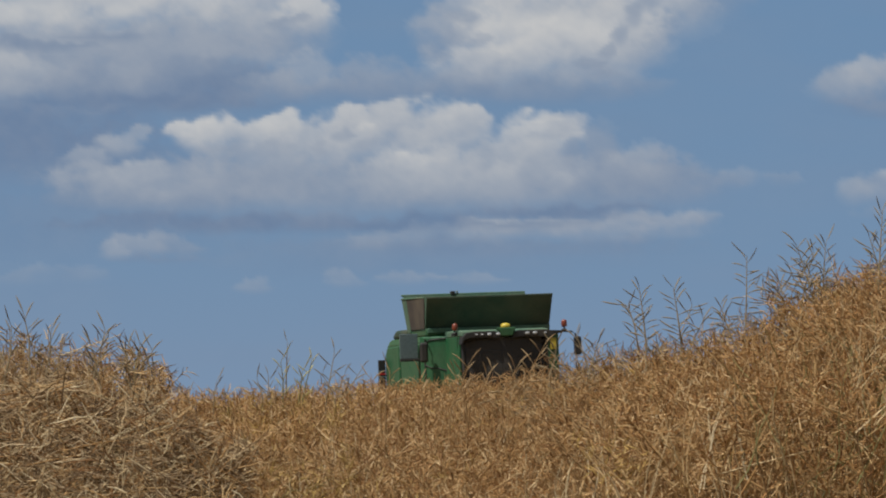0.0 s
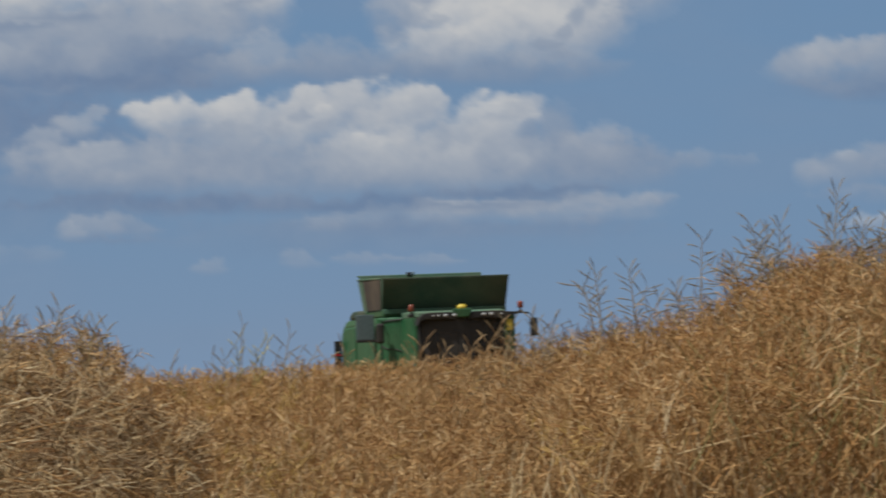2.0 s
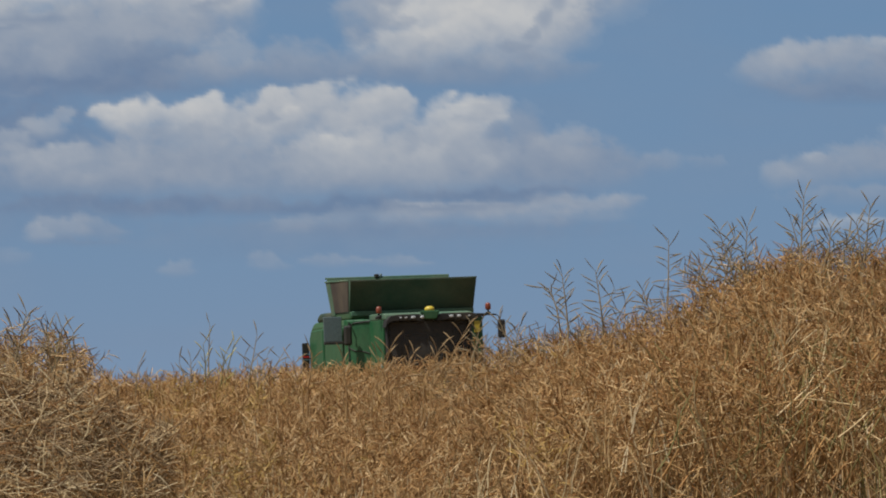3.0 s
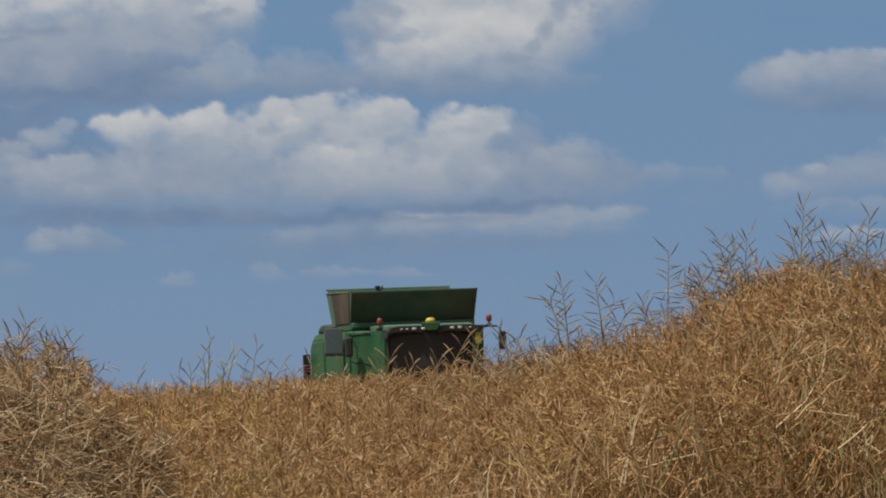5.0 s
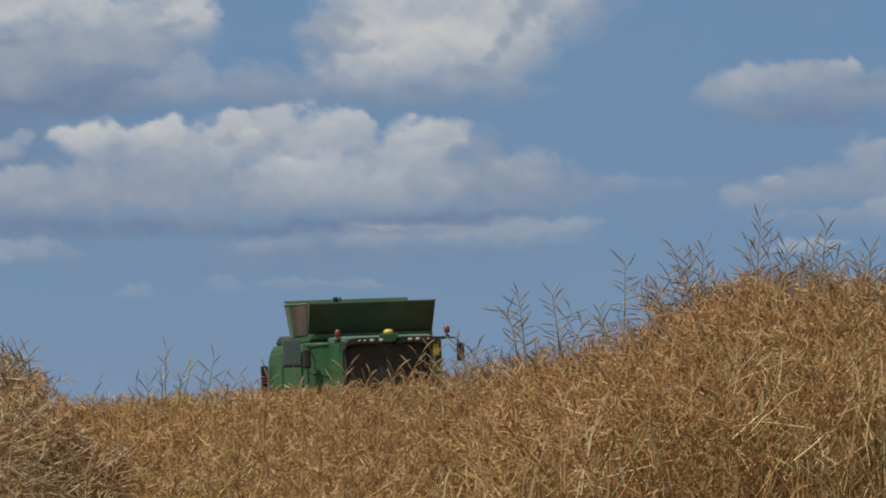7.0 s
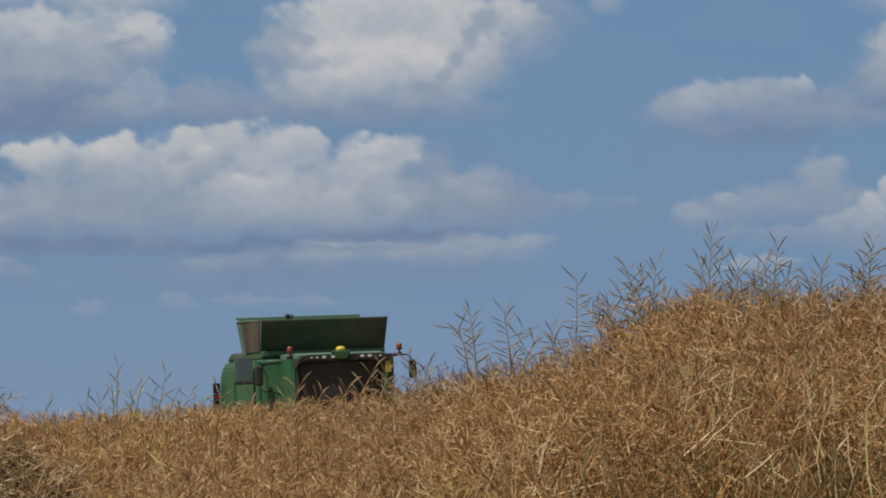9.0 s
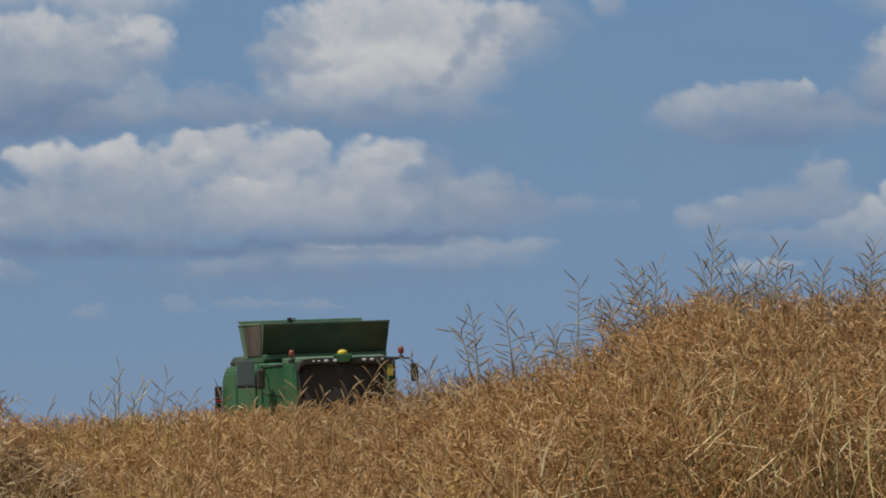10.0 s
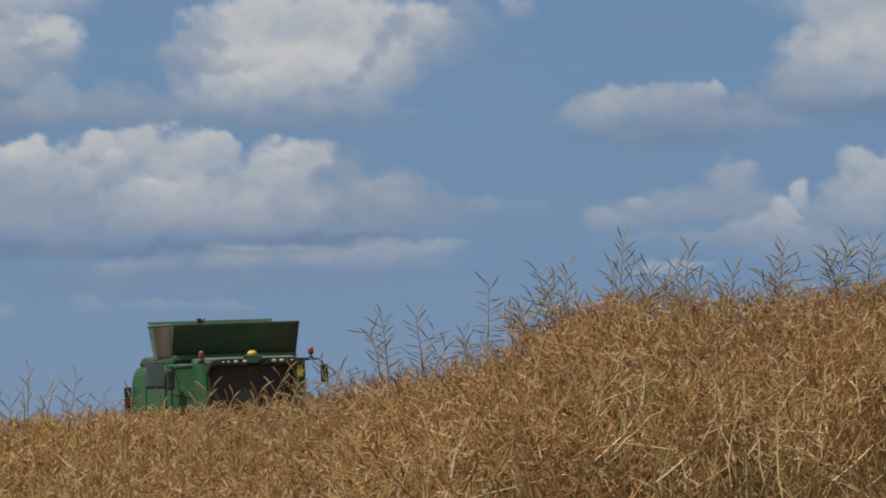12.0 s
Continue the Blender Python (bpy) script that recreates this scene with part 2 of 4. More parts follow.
bank((1130, 150, 60, 16, 0.30, 0.4), (1000, 60, 70, 50, 0.96, 0.6), (930, 100, 70, 34, 0.92, 0.5), (1148, -6, 26, 26, 0.34, 0.6), (1122, 26, 20, 24, 0.34, 0.65), (1096, 60, 18, 22, 0.36, 0.6), (1072, 88, 20, 18, 0.34, 0.65),
     (1040, 112, 30, 13, 0.30, 0.65), (1066, 128, 34, 11, 0.34, 0.5), (828, 28, 34, 22, 0.34, 0.6), (800, 62, 34, 20, 0.42, 0.5), (845, 66, 20, 16, 0.40, 0.5), (770, 96, 26, 16, 0.40, 0.4))
# the long bank over the machine: base, body
bank((650, 394, 520, 22, 0.05, 0.75), (330, 398, 270, 20, 0.06, 0.6), (1000, 374, 180, 18, 0.03, 0.75), (1160, 335, 120, 46, 0.28, 0.5), (1050, 322, 150, 58, 0.36, 0.7), (600, 338, 310, 52, 0.42, 0.85),
     (330, 330, 240, 48, 0.40, 0.8), (850, 330, 210, 52, 0.48, 0.85))
# its left end and the scrap above
bank((200, 302, 90, 13, 0.08, 0.5), (150, 286, 54, 18, 0.55, 0.65), (215, 258, 48, 22, 0.62, 0.72), (246, 240, 22, 15, 0.58, 0.6), (110, 340, 44, 26, 0.40, 0.5), (150, 322, 62, 32, 0.50, 0.65),
     (200, 340, 112, 32, 0.48, 0.65), (245, 310, 58, 27, 0.60, 0.72), (330, 346, 130, 30, 0.40, 0.65))
# its heads
bank((460, 292, 116, 46, 0.50, 0.75), (540, 268, 96, 52, 0.64, 0.85), (400, 246, 92, 38, 0.80, 0.9), (340, 238, 40, 26, 0.86, 0.85), (470, 230, 60, 36, 0.86, 0.9), (620, 245, 74, 56, 0.74, 0.9),
     (692, 204, 46, 32, 0.72, 0.8), (610, 214, 42, 28, 0.84, 0.85), (705, 232, 74, 52, 0.70, 0.9), (785, 240, 86, 60, 0.75, 0.9), (830, 212, 36, 28, 0.82, 0.85), (760, 312, 116, 56, 0.68, 0.8),
     (735, 290, 36, 26, 0.86, 0.55), (680, 332, 80, 42, 0.58, 0.6), (642, 256, 24, 15, 0.46, 0.45), (545, 310, 42, 32, 0.40, 0.45), (604, 240, 22, 12, 0.42, 0.6), (572, 262, 18, 16, 0.44, 0.5), (640, 226, 26, 9, 0.92, 0.5), (480, 268, 60, 12, 0.46, 0.4), (380, 274, 40, 10, 0.44, 0.4))
bank((1200, 325, 90, 38, 0.30, 0.5), (1090, 312, 120, 54, 0.36, 0.6), (1062, 262, 46, 52, 0.34, 0.6), (1142, 288, 52, 36, 0.50, 0.7), (1105, 300, 40, 30, 0.44, 0.5), (960, 302, 84, 50, 0.55, 0.8), (900, 290, 78, 52, 0.64, 0.85), (950, 240, 76, 48, 0.84, 0.9), (1000, 218, 40, 28, 0.70, 0.65),
     (870, 328, 62, 40, 0.60, 0.6), (960, 268, 50, 26, 0.66, 0.5), (968, 236, 40, 12, 0.58, 0.5), (965, 212, 52, 9, 0.94, 0.45), (1012, 272, 18, 34, 0.30, 0.5), (1000, 320, 26, 20, 0.62, 0.4), (852, 280, 16, 30, 0.52, 0.4))
# thin bank below, and small scraps
bank((900, 438, 340, 18, 0.14, 0.45), (990, 396, 210, 16, 0.30, 0.4), (740, 415, 126, 22, 0.42, 0.55), (650, 428, 64, 18, 0.42, 0.5), (1030, 408, 64, 22, 0.50, 0.7), (870, 404, 60, 26, 0.56, 0.72),
     (940, 402, 92, 24, 0.50, 0.7), (1110, 412, 62, 22, 0.50, 0.65), (1190, 402, 82, 22, 0.50, 0.65), (1244, 391, 40, 12, 0.5, 0.5))
bank((270, 456, 96, 11, 0.16, 0.4), (320, 436, 52, 18, 0.40, 0.5), (250, 432, 60, 22, 0.48, 0.65), (200, 445, 36, 16, 0.5, 0.6), (450, 508, 40, 13, 0.48, 0.40), (620, 498, 46, 12, 0.45, 0.36),
     (720, 494, 52, 13, 0.47, 0.45), (840, 492, 62, 12, 0.45, 0.40), (140, 486, 52, 14, 0.35, 0.25), (40, 490, 62, 14, 0.35, 0.25), (1270, 326, 54, 22, 0.30, 0.3), (1302, 314, 40, 20, 0.42, 0.36), (1382, 316, 32, 14, 0.36, 0.25))
# flat grey bases in front of the bodies
bank((640, 396, 520, 13, 0.04, 0.55), (1000, 376, 170, 12, 0.02, 0.6), (230, 184, 300, 18, 0.05, 0.5), (60, 196, 160, 12, 0.2, 0.4))
# right
bank((1620, 186, 170, 26, 0.16, 0.6), (1800, 152, 96, 30, 0.28, 0.5), (1740, 142, 86, 34, 0.40, 0.7), (1500, 152, 70, 32, 0.48, 0.75), (1545, 130, 50, 32, 0.60, 0.8), (1640, 140, 90, 36, 0.44, 0.8), (1600, 126, 46, 26, 0.55, 0.6),
     (1700, 108, 46, 20, 0.66, 0.7), (1716, 96, 26, 13, 0.80, 0.6), (1720, 134, 50, 16, 0.18, 0.5), (1760, 160, 120, 26, 0.30, 0.6), (1660, 200, 130, 14, 0.04, 0.5), (1580, 184, 90, 12, 0.22, 0.4))
bank((1980, 138, 180, 24, 0.03, 0.8), (1856, 100, 60, 40, 0.46, 0.8), (1900, 114, 116, 30, 0.36, 0.7), (1908, 52, 84, 66, 0.60, 0.9), (1985, 20, 120, 90, 0.8, 0.9), (2090, 40, 150, 100, 0.8, 0.9),
     (1915, -45, 58, 58, 0.72, 0.85), (2010, -80, 220, 80, 0.8, 0.9))
bank((1900, 392, 170, 24, 0.42, 0.5), (1700, 376, 170, 22, 0.36, 0.5), (1580, 332, 74, 34, 0.40, 0.6), (1518, 338, 36, 26, 0.52, 0.5), (1576, 308, 24, 14, 0.7, 0.6), (1650, 312, 74, 36, 0.45, 0.7),
     (1730, 312, 76, 40, 0.42, 0.7), (1742, 268, 50, 40, 0.50, 0.75), (1800, 332, 66, 30, 0.35, 0.5), (1960, 332, 86, 40, 0.45, 0.7), (1990, 290, 74, 50, 0.6, 0.8), (2070, 270, 110, 70, 0.65, 0.85),
     (1980, 232, 44, 32, 0.76, 0.85), (1866, 302, 26, 26, 0.76, 0.8), (1846, 330, 34, 24, 0.72, 0.8), (1880, 290, 16, 14, 0.7, 0.6), (1822, 345, 40, 14, 0.6, 0.6), (1820, 360, 116, 20, 0.6, 0.6), (1640, 428, 90, 11, 0.66, 0.5))


def sky_backdrop():
    step, x0, x1, y0, y1 = 5.0, -360.0, 2360.0, -330.0, 860.0
    xs, ys = np.arange(x0, x1 + 1, step), np.arange(y0, y1 + 1, step)
    X, Y = np.meshgrid(xs, ys)
    wx = X + 17 * fbm(X / 80, Y / 70, 3, 4, 0.5) + 7 * fbm(X / 30, Y / 26, 4, 4, 0.5)
    wy = Y + 13 * fbm(X / 75, Y / 65, 5, 4, 0.5) + 7 * fbm(X / 28, Y / 24, 6, 4, 0.5)
    lump = fbm(X / 34 + 3, Y / 28, 21, 4, 0.55)
    billow = np.abs(fbm(X / 70 + 11, Y / 52, 23, 6, 0.6))
    wisp = fbm(X / 24 + 5, Y / 16, 25, 4, 0.6)
    fringe = fbm(X / 17 + 2, Y / 13, 27, 3, 0.6)
    cover, tone = np.zeros_like(X), np.full_like(X, 0.2)
    for px, py, pw, ph, tn, al in PUFFS:
        calm = 1 - 0.80 * smoothstep(-0.2, 0.7, (Y - py) / ph)
        dx, dy = (X + (wx - X) * calm - px) / (pw * 1.2), (Y + (wy - Y) * calm - py) / (ph * 1.2)
        q = 1 - dx * dx - dy * dy + (0.15 * lump - 0.14 * billow + 0.05 * wisp + 0.13 * fringe) * calm
        soft = (0.84 - 0.20 * tn) + 0.60 * smoothstep(-0.4, 0.6, dy)
        a = smoothstep(0.0, soft, q) * al
        t = np.clip(tn * (0.98 - 0.34 * dy) + 0.025 * lump, 0, 1)
        tone = np.where(cover + a > 1e-4, (tone * cover * (1 - a) + t * a) / np.maximum(cover * (1 - a) + a, 1e-4), tone)
        cover = cover * (1 - a) + a
    rel = fbm(X / 60 + 7, Y / 44, 9, 5, 0.55)
    tone = np.clip(tone * (1 + 0.03 * wisp) + 0.05 * rel - 0.09 * (billow - 0.25), 0, 1)
    haze = 0.16 * np.clip(fbm(X / 330, Y / 90, 12, 4) + 0.35, 0, 1)
    cover = np.clip(cover * (0.97 + 0.06 * rel) + haze * (1 - cover), 0, 1)
    edge = smoothstep(0, 130, X - x0) * smoothstep(0, 130, x1 - X) * smoothstep(0, 160, Y - y0)
    v = np.stack([(X - 784) * UNIT * 4000, np.full_like(X, 4000.0), EYE.z + (LEVEL - Y) * UNIT * 4000], -1).reshape(-1, 3)
    ny, nx = X.shape
    i = (np.arange(ny - 1)[:, None] * nx + np.arange(nx - 1)[None]).ravel()
    f = np.stack([i, i + nx, i + nx + 1, i + 1], -1)
    m = bpy.data.materials.new("cloudy_sky")
    m.use_nodes = True
    nt = m.node_tree
    nt.nodes.clear()
    out, em, tr, mx = (nt.nodes.new("ShaderNode" + k) for k in ("OutputMaterial", "Emission", "BsdfTransparent", "MixShader"))
    at = {}
    for key in ("cover", "tone", "fade", "height"):
        at[key] = nt.nodes.new("ShaderNodeAttribute")
        at[key].attribute_name = key
    blue = ramp_node(nt, at["height"].outputs["Fac"], SKY_BLUE)
    cloud = ramp_node(nt, at["tone"].outputs["Fac"], CLOUD_TONES)
    nt.links.new(mix_node(nt, at["cover"].outputs["Fac"], blue.outputs[0], cloud.outputs[0]), em.inputs[0])
    nt.links.new(at["fade"].outputs["Fac"], mx.inputs[0])
    nt.links.new(tr.outputs[0], mx.inputs[1])
    nt.links.new(em.outputs[0], mx.inputs[2])
    nt.links.new(mx.outputs[0], out.inputs[0])
    me = mesh_from("backdrop", v, f, [m], smooth=True)
    for key, val in (("cover", cover), ("tone", tone), ("fade", edge), ("height", np.clip((LEVEL - Y) / 900.0, 0, 1))):
        me.attributes.new(key, "FLOAT", "POINT").data.foreach_set("value", val.astype(np.float32).ravel())
    tagged(new("backdrop", me), "distant blue sky with banks of white cumulus clouds", "sky", kind="structure")


SKY_BLUE = [(0.0, (0.196, 0.281, 0.410)), (0.35, (0.168, 0.268, 0.410)), (1.0, (0.143, 0.253, 0.412))]
CLOUD_TONES = [(0.0, (0.150, 0.215, 0.335)), (0.3, (0.235, 0.290, 0.385)), (0.6, (0.335, 0.376, 0.442)), (1.0, (0.535, 0.540, 0.545))]
sky_backdrop()


# ======== the field ========
def outline_row(x):
    """Row of the crop's upper edge along the opening view's columns."""
    return np.interp(x, [-200, 0, 60, 130, 240, 278, 290, 298, 500, 700, 900, 1000, 1100, 1200, 1300, 1400, 1460, 1530, 1650, 1740, 1800, 1846, 1920, 2014, 2200],
                     [556, 574, 582, 596, 600, 608, 650, 692, 685, 674, 664, 644, 613, 603, 580, 532, 500, 463, 460, 466, 454, 446, 450, 434, 424])


def depths(x):
    """Distance of the crop's near edge and of its visible crest."""
    near = np.interp(x, [-200, 270, 310, 900, 1300, 2200], [11.0, 11.2, 12.2, 12.4, 11.6, 11.0])
    crest = np.interp(x, [-200, 270, 300, 900, 1200, 2200], [12.6, 12.6, 18.0, 17.5, 14.5, 13.8])
    return near, crest


def front_row(x):
    """Row of the tops along the crop's near edge."""
    return np.interp(x, [-200, 100, 310, 950, 1350, 2200], [850, 860, 905, 905, 690, 640])


def ground_z(x, y):
    slope = smoothstep(9.0, 19.0, y) * 0.33 - 0.30
    bank_r = 0.20 * smoothstep(0.2, 2.6, x) * smoothstep(6, 12, y) * (1 - smoothstep(18, 40, y))
    return slope + bank_r + 0.03 * np.sin(x * 0.7 + 1.0) * np.cos(y * 0.45) * (1 - smoothstep(60, 90, y))


def ground():
    ax = np.concatenate([-np.geomspace(4400, 14, 26), np.linspace(-12, 12, 49), np.geomspace(14, 4400, 26)])
    ay = np.concatenate([-np.geomspace(4400, 6, 26), np.linspace(-4, 40, 89), np.geomspace(42, 3950, 40)])
    X, Y = np.meshgrid(ax, ay)
    v = np.stack([X, Y, ground_z(X, Y)], -1).reshape(-1, 3)
    ny, nx = X.shape
    i = (np.arange(ny - 1)[:, None] * nx + np.arange(nx - 1)[None]).ravel()
    f = np.stack([i, i + 1, i + nx + 1, i + nx], -1)
    tagged(new("ground", mesh_from("ground", v, f, [soil()], smooth=True)), "dry brown field soil with straw litter", "field", kind="structure")


ground()


# ======== rapeseed crop ========
class Straws:
    """Collects many thin three-sided straws and pods as arrays."""

    def __init__(self):
        self.v, self.f, self.m, self.n = [], [], [], 0

    def add(self, pts, rad, mat):
        """pts: (k, s, 3) polylines; rad: (k, s); one material index each."""
        k, s, _ = pts.shape
        d = np.gradient(pts, axis=1)
        d /= np.linalg.norm(d, axis=2, keepdims=True) + 1e-9
        ref = np.where(np.abs(d[..., 2:3]) > 0.8, np.array([1.0, 0.2, 0]), np.array([0.1, 0, 1.0]))
        u = np.cross(d, ref)
        u /= np.linalg.norm(u, axis=2, keepdims=True) + 1e-9
        w = np.cross(d, u)
        ang = np.arange(3) * math.tau / 3
        ring = pts[:, :, None] + rad[:, :, None, None] * (u[:, :, None] * np.cos(ang)[None, None, :, None] + w[:, :, None] * np.sin(ang)[None, None, :, None])
        base = self.n + (np.arange(k) * s * 3)[:, None, None] + (np.arange(s - 1) * 3)[None, :, None]
        j, jn = np.arange(3)[None, None], (np.arange(3)[None, None] + 1) % 3
        quad = np.stack([base + j, base + jn, base + 3 + jn, base + 3 + j], -1).reshape(-1, 4)
        self.v.append(ring.reshape(-1, 3))
        self.f.append(quad)
        self.m.append(np.repeat(np.broadcast_to(mat, (k,)), (s - 1) * 3))
        self.n += k * s * 3

    def mesh(self, name, mats):
        return mesh_from(name, np.concatenate(self.v), np.concatenate(self.f), mats, np.concatenate(self.m), smooth=True)


def unit(a):
    return a / (np.linalg.norm(a, axis=-1, keepdims=True) + 1e-9)


def grow(out, rng, foot, top, pods, branches, green, podmat, low=0.55, reach=1.0, rise=0.0):
    """Rapeseed plants: foot and top (k, 3); side branches and pods along the upper part of each."""
    k = len(foot)
    t = np.linspace(0, 1, 5)[None, :, None]
    bow = rng.normal(0, 0.06, (k, 1, 3)) * np.array([1, 1, 0.1])
    main = foot[:, None] * (1 - t) + top[:, None] * t + bow * np.sin(t * math.pi)
    mat = np.where(rng.rand(k) < green, 2, 1)
    out.add(main, np.linspace(1, 0.35, 5)[None] * rng.uniform(0.0032, 0.0052, (k, 1)), mat)
    tips, starts = [top], [main[:, 3] * 0.35 + main[:, 4] * 0.65]
    for b in range(branches):
        s = low + (0.93 - low) * rng.uniform(0, 1, (k, 1))
        p0 = foot * (1 - s) + top * s + bow[:, 0] * np.sin(s * math.pi)
        a = rng.uniform(0, math.tau, k)
        d = unit(np.stack([np.cos(a), np.sin(a), rng.uniform(-0.25, 1.5, k) + rise], -1))
        length = rng.uniform(0.20, 0.44, (k, 1)) * reach
        p2 = p0 + d * length
        p2[:, 2] = np.minimum(p2[:, 2], top[:, 2] + rng.normal(-0.025, 0.025, k))
        p1 = (p0 + p2) / 2 + rng.normal(0, 0.03, (k, 3)) - np.array([0, 0, 0.02])
        out.add(np.stack([p0, p1, p2], 1), np.array([[1, 0.8, 0.45]]) * rng.uniform(0.0018, 0.0030, (k, 1)), mat)
        tips.append(p2)
        starts.append(p0 * 0.75 + p2 * 0.25)
    for p0, p2 in zip(starts, tips):
        n = pods
        s = np.clip(np.linspace(0.0, 1.0, n)[None] + rng.normal(0, 0.04, (k, n)), 0, 1)[..., None]
        c = p0[:, None] * (1 - s) + p2[:, None] * s
        ax = unit(p2 - p0)[:, None]
        side = unit(np.cross(ax, rng.normal(0, 1, (k, n, 3))))
        d = unit(side + ax * rng.uniform(-0.35, 1.0, (k, n, 1)) + rng.normal(0, 0.35, (k, n, 3)) + np.stack([np.zeros(k), np.zeros(k), np.broadcast_to(rise, (k,))], -1)[:, None])
        length = rng.uniform(0.032, 0.062, (k, n, 1))
        bend = rng.normal(0, 0.0028, (k, n, 3))
        pts = np.stack([c, c + d * length * 0.5 + bend, c + d * length], 2).reshape(-1, 3, 3)
        r = np.array([[0.0008, 0.0018, 0.0004]]) * rng.uniform(0.8, 1.25, (k * n, 1))
        out.add(pts, r, np.repeat(podmat, n))


def crop():
    rng = np.random.RandomState(11)
    near = Straws()
    # candidates spread evenly over the ground, then kept where the crop stands
    n = 9000
    d = np.sqrt(rng.uniform(10.6 ** 2, 21.0 ** 2, n))
    x = rng.uniform(-230, 2230, n)
    d0, dc = depths(x)
    s = (d - d0) / (dc - d0)
    gap = 1 - 0.95 * smoothstep(-0.06, 0.36, fbm(x / 75, d * 0.9, 41, 3) + 0.16 * smoothstep(1350, 1520, x)) * (x > 950) * (s < 0.6)
    keep = (s > 0) & (rng.rand(n) < gap * np.where(s < 1.15, np.where(x < 290, np.where(x > 170, 0.6, 0.42), np.where(s > 0.65, np.where(x > 1000, 0.58, 0.46), 0.34)), 0.08))
    x, d, s = x[keep], d[keep], s[keep]
    front = front_row(x)
    row = front + (outline_row(x) + 10 - front) * np.clip(s, 0, 1) ** np.where((x > 150) & (x < 292), 0.25, 0.62)
    row = row + (24 + 18 * smoothstep(1000, 1300, x)) * fbm(x / 90, d * 1.6, 31, 3) * np.clip(1.1 - s, 0, 1)
    low = 0.55 + 0.33 * smoothstep(1050, 1350, x) * (1 - smoothstep(0.3, 0.8, s))
    row = row + np.clip(s - 1, 0, 3) * 14 + rng.normal(0, 6, len(x))
    top = np.stack([(x - 784) * UNIT * d, d, EYE.z + (LEVEL - row) * UNIT * d], -1)
    tilt = 0.16 + 0.20 * smoothstep(1100, 1350, x) * (s < 0.6)
    foot = top + np.stack([rng.normal(0, 1, len(x)) * tilt, rng.normal(0.0, 0.14, len(x)), np.zeros(len(x))], -1)
    foot[:, 2] = ground_z(foot[:, 0], foot[:, 1]) - 0.02
    green = 0.03 + 0.10 * smoothstep(1250, 1500, x) * (1 - smoothstep(1750, 2000, x))
    podmat = np.where((x < 300) & (rng.rand(len(x)) < 0.5), 4, 0)
    podmat = np.where((x > 400) & (x < 620) & (rng.rand(len(x)) < 0.2), 5, podmat)
    # redder pods to the right, also darker in colour to dim the bank
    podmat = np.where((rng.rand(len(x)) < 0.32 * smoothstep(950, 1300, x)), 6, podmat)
    podmat = np.where((x > 620) & (x < 1500) & (rng.rand(len(x)) < 0.025), 5, podmat)
    podmat = np.where((s > 0.8) & (x > 950) & (rng.rand(len(x)) < 0.3), 7, podmat)
    reach = np.where((x > 150) & (x < 292), 0.42 + 0.45 * np.clip((292 - x) / 140, 0, 1), 1.0 - 0.3 * smoothstep(1150, 1350, x) * (s < 0.5))
    grow(near, rng, foot, top, 12, 8, green, podmat, low[:, None], reach[:, None], np.where(x > 300, 0.45, 0.0))
    # bleached and green stalks that lean through the face of the crop
    k = 400
    x = np.where(rng.rand(k) < 0.45, rng.uniform(1150, 2220, k), np.where(rng.rand(k) < 0.6, rng.uniform(300, 1100, k), rng.uniform(-220, 2220, k)))
    d0, dc = depths(x)
    s = rng.uniform(-0.05, 0.55, k)
    d = d0 + (dc - d0) * s - 0.05
    row = front_row(x) + 10 + (outline_row(x) + 10 - front_row(x)) * np.clip(s, 0.02, 1) ** 0.62
    a = np.stack([(x - 784) * UNIT * d, d, EYE.z + (LEVEL - row) * UNIT * d], -1)
    lean = np.stack([np.clip(rng.normal(0, 0.13, k), -0.25, 0.25), rng.normal(0.02, 0.08, k), -rng.uniform(0.10, 0.36, k)], -1)
    lean[:, 0] *= np.where((x > 300) & (x < 1100), 0.4, 0.7)
    t = np.linspace(0, 1, 6)[None, :, None]
    kink = np.cumsum(rng.normal(0, 0.007, (k, 6, 3)), axis=1)
    stalk = a[:, None] + lean[:, None] * t + kink
    mat = np.where((x > 1320) & (rng.rand(k) < 0.4), 2, np.where(rng.rand(k) < 0.6, 3, 1))
    near.add(stalk, np.linspace(0.5, 1.2, 6)[None] * rng.uniform(0.0012, 0.0029, (k, 1)), mat)
    # bare broken stalks that cross one another low in the bank
    k = 900
    x = rng.uniform(1280, 2220, k)
    d0, dc = depths(x)
    d = d0 + rng.uniform(0.15, 1.1, k)
    row = rng.uniform(640, 900, k)
    a = np.stack([(x - 784) * UNIT * d, d, EYE.z + (LEVEL - row) * UNIT * d], -1)
    way = np.stack([rng.normal(0, 0.55, k), rng.normal(0, 0.4, k), rng.uniform(0.25, 1.0, k)], -1)
    t = np.linspace(-0.5, 0.5, 5)[None, :, None]
    broken = a[:, None] + unit(way)[:, None] * rng.uniform(0.08, 0.30, (k, 1, 1)) * t + np.cumsum(rng.normal(0, 0.006, (k, 5, 3)), axis=1)
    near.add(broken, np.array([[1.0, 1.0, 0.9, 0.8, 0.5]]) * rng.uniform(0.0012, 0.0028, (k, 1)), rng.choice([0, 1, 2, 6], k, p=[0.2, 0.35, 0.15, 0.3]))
    # matted straw that has slumped down the face of the weathered clump and out over the crop beside it
    k = 5200
    x = rng.uniform(-220, 440, k)
    top_row = np.interp(x, [-220, 60, 200, 290, 330, 440], [690, 680, 690, 720, 752, 800]) + 26 * fbm(x / 50, x / 90, 77, 3)
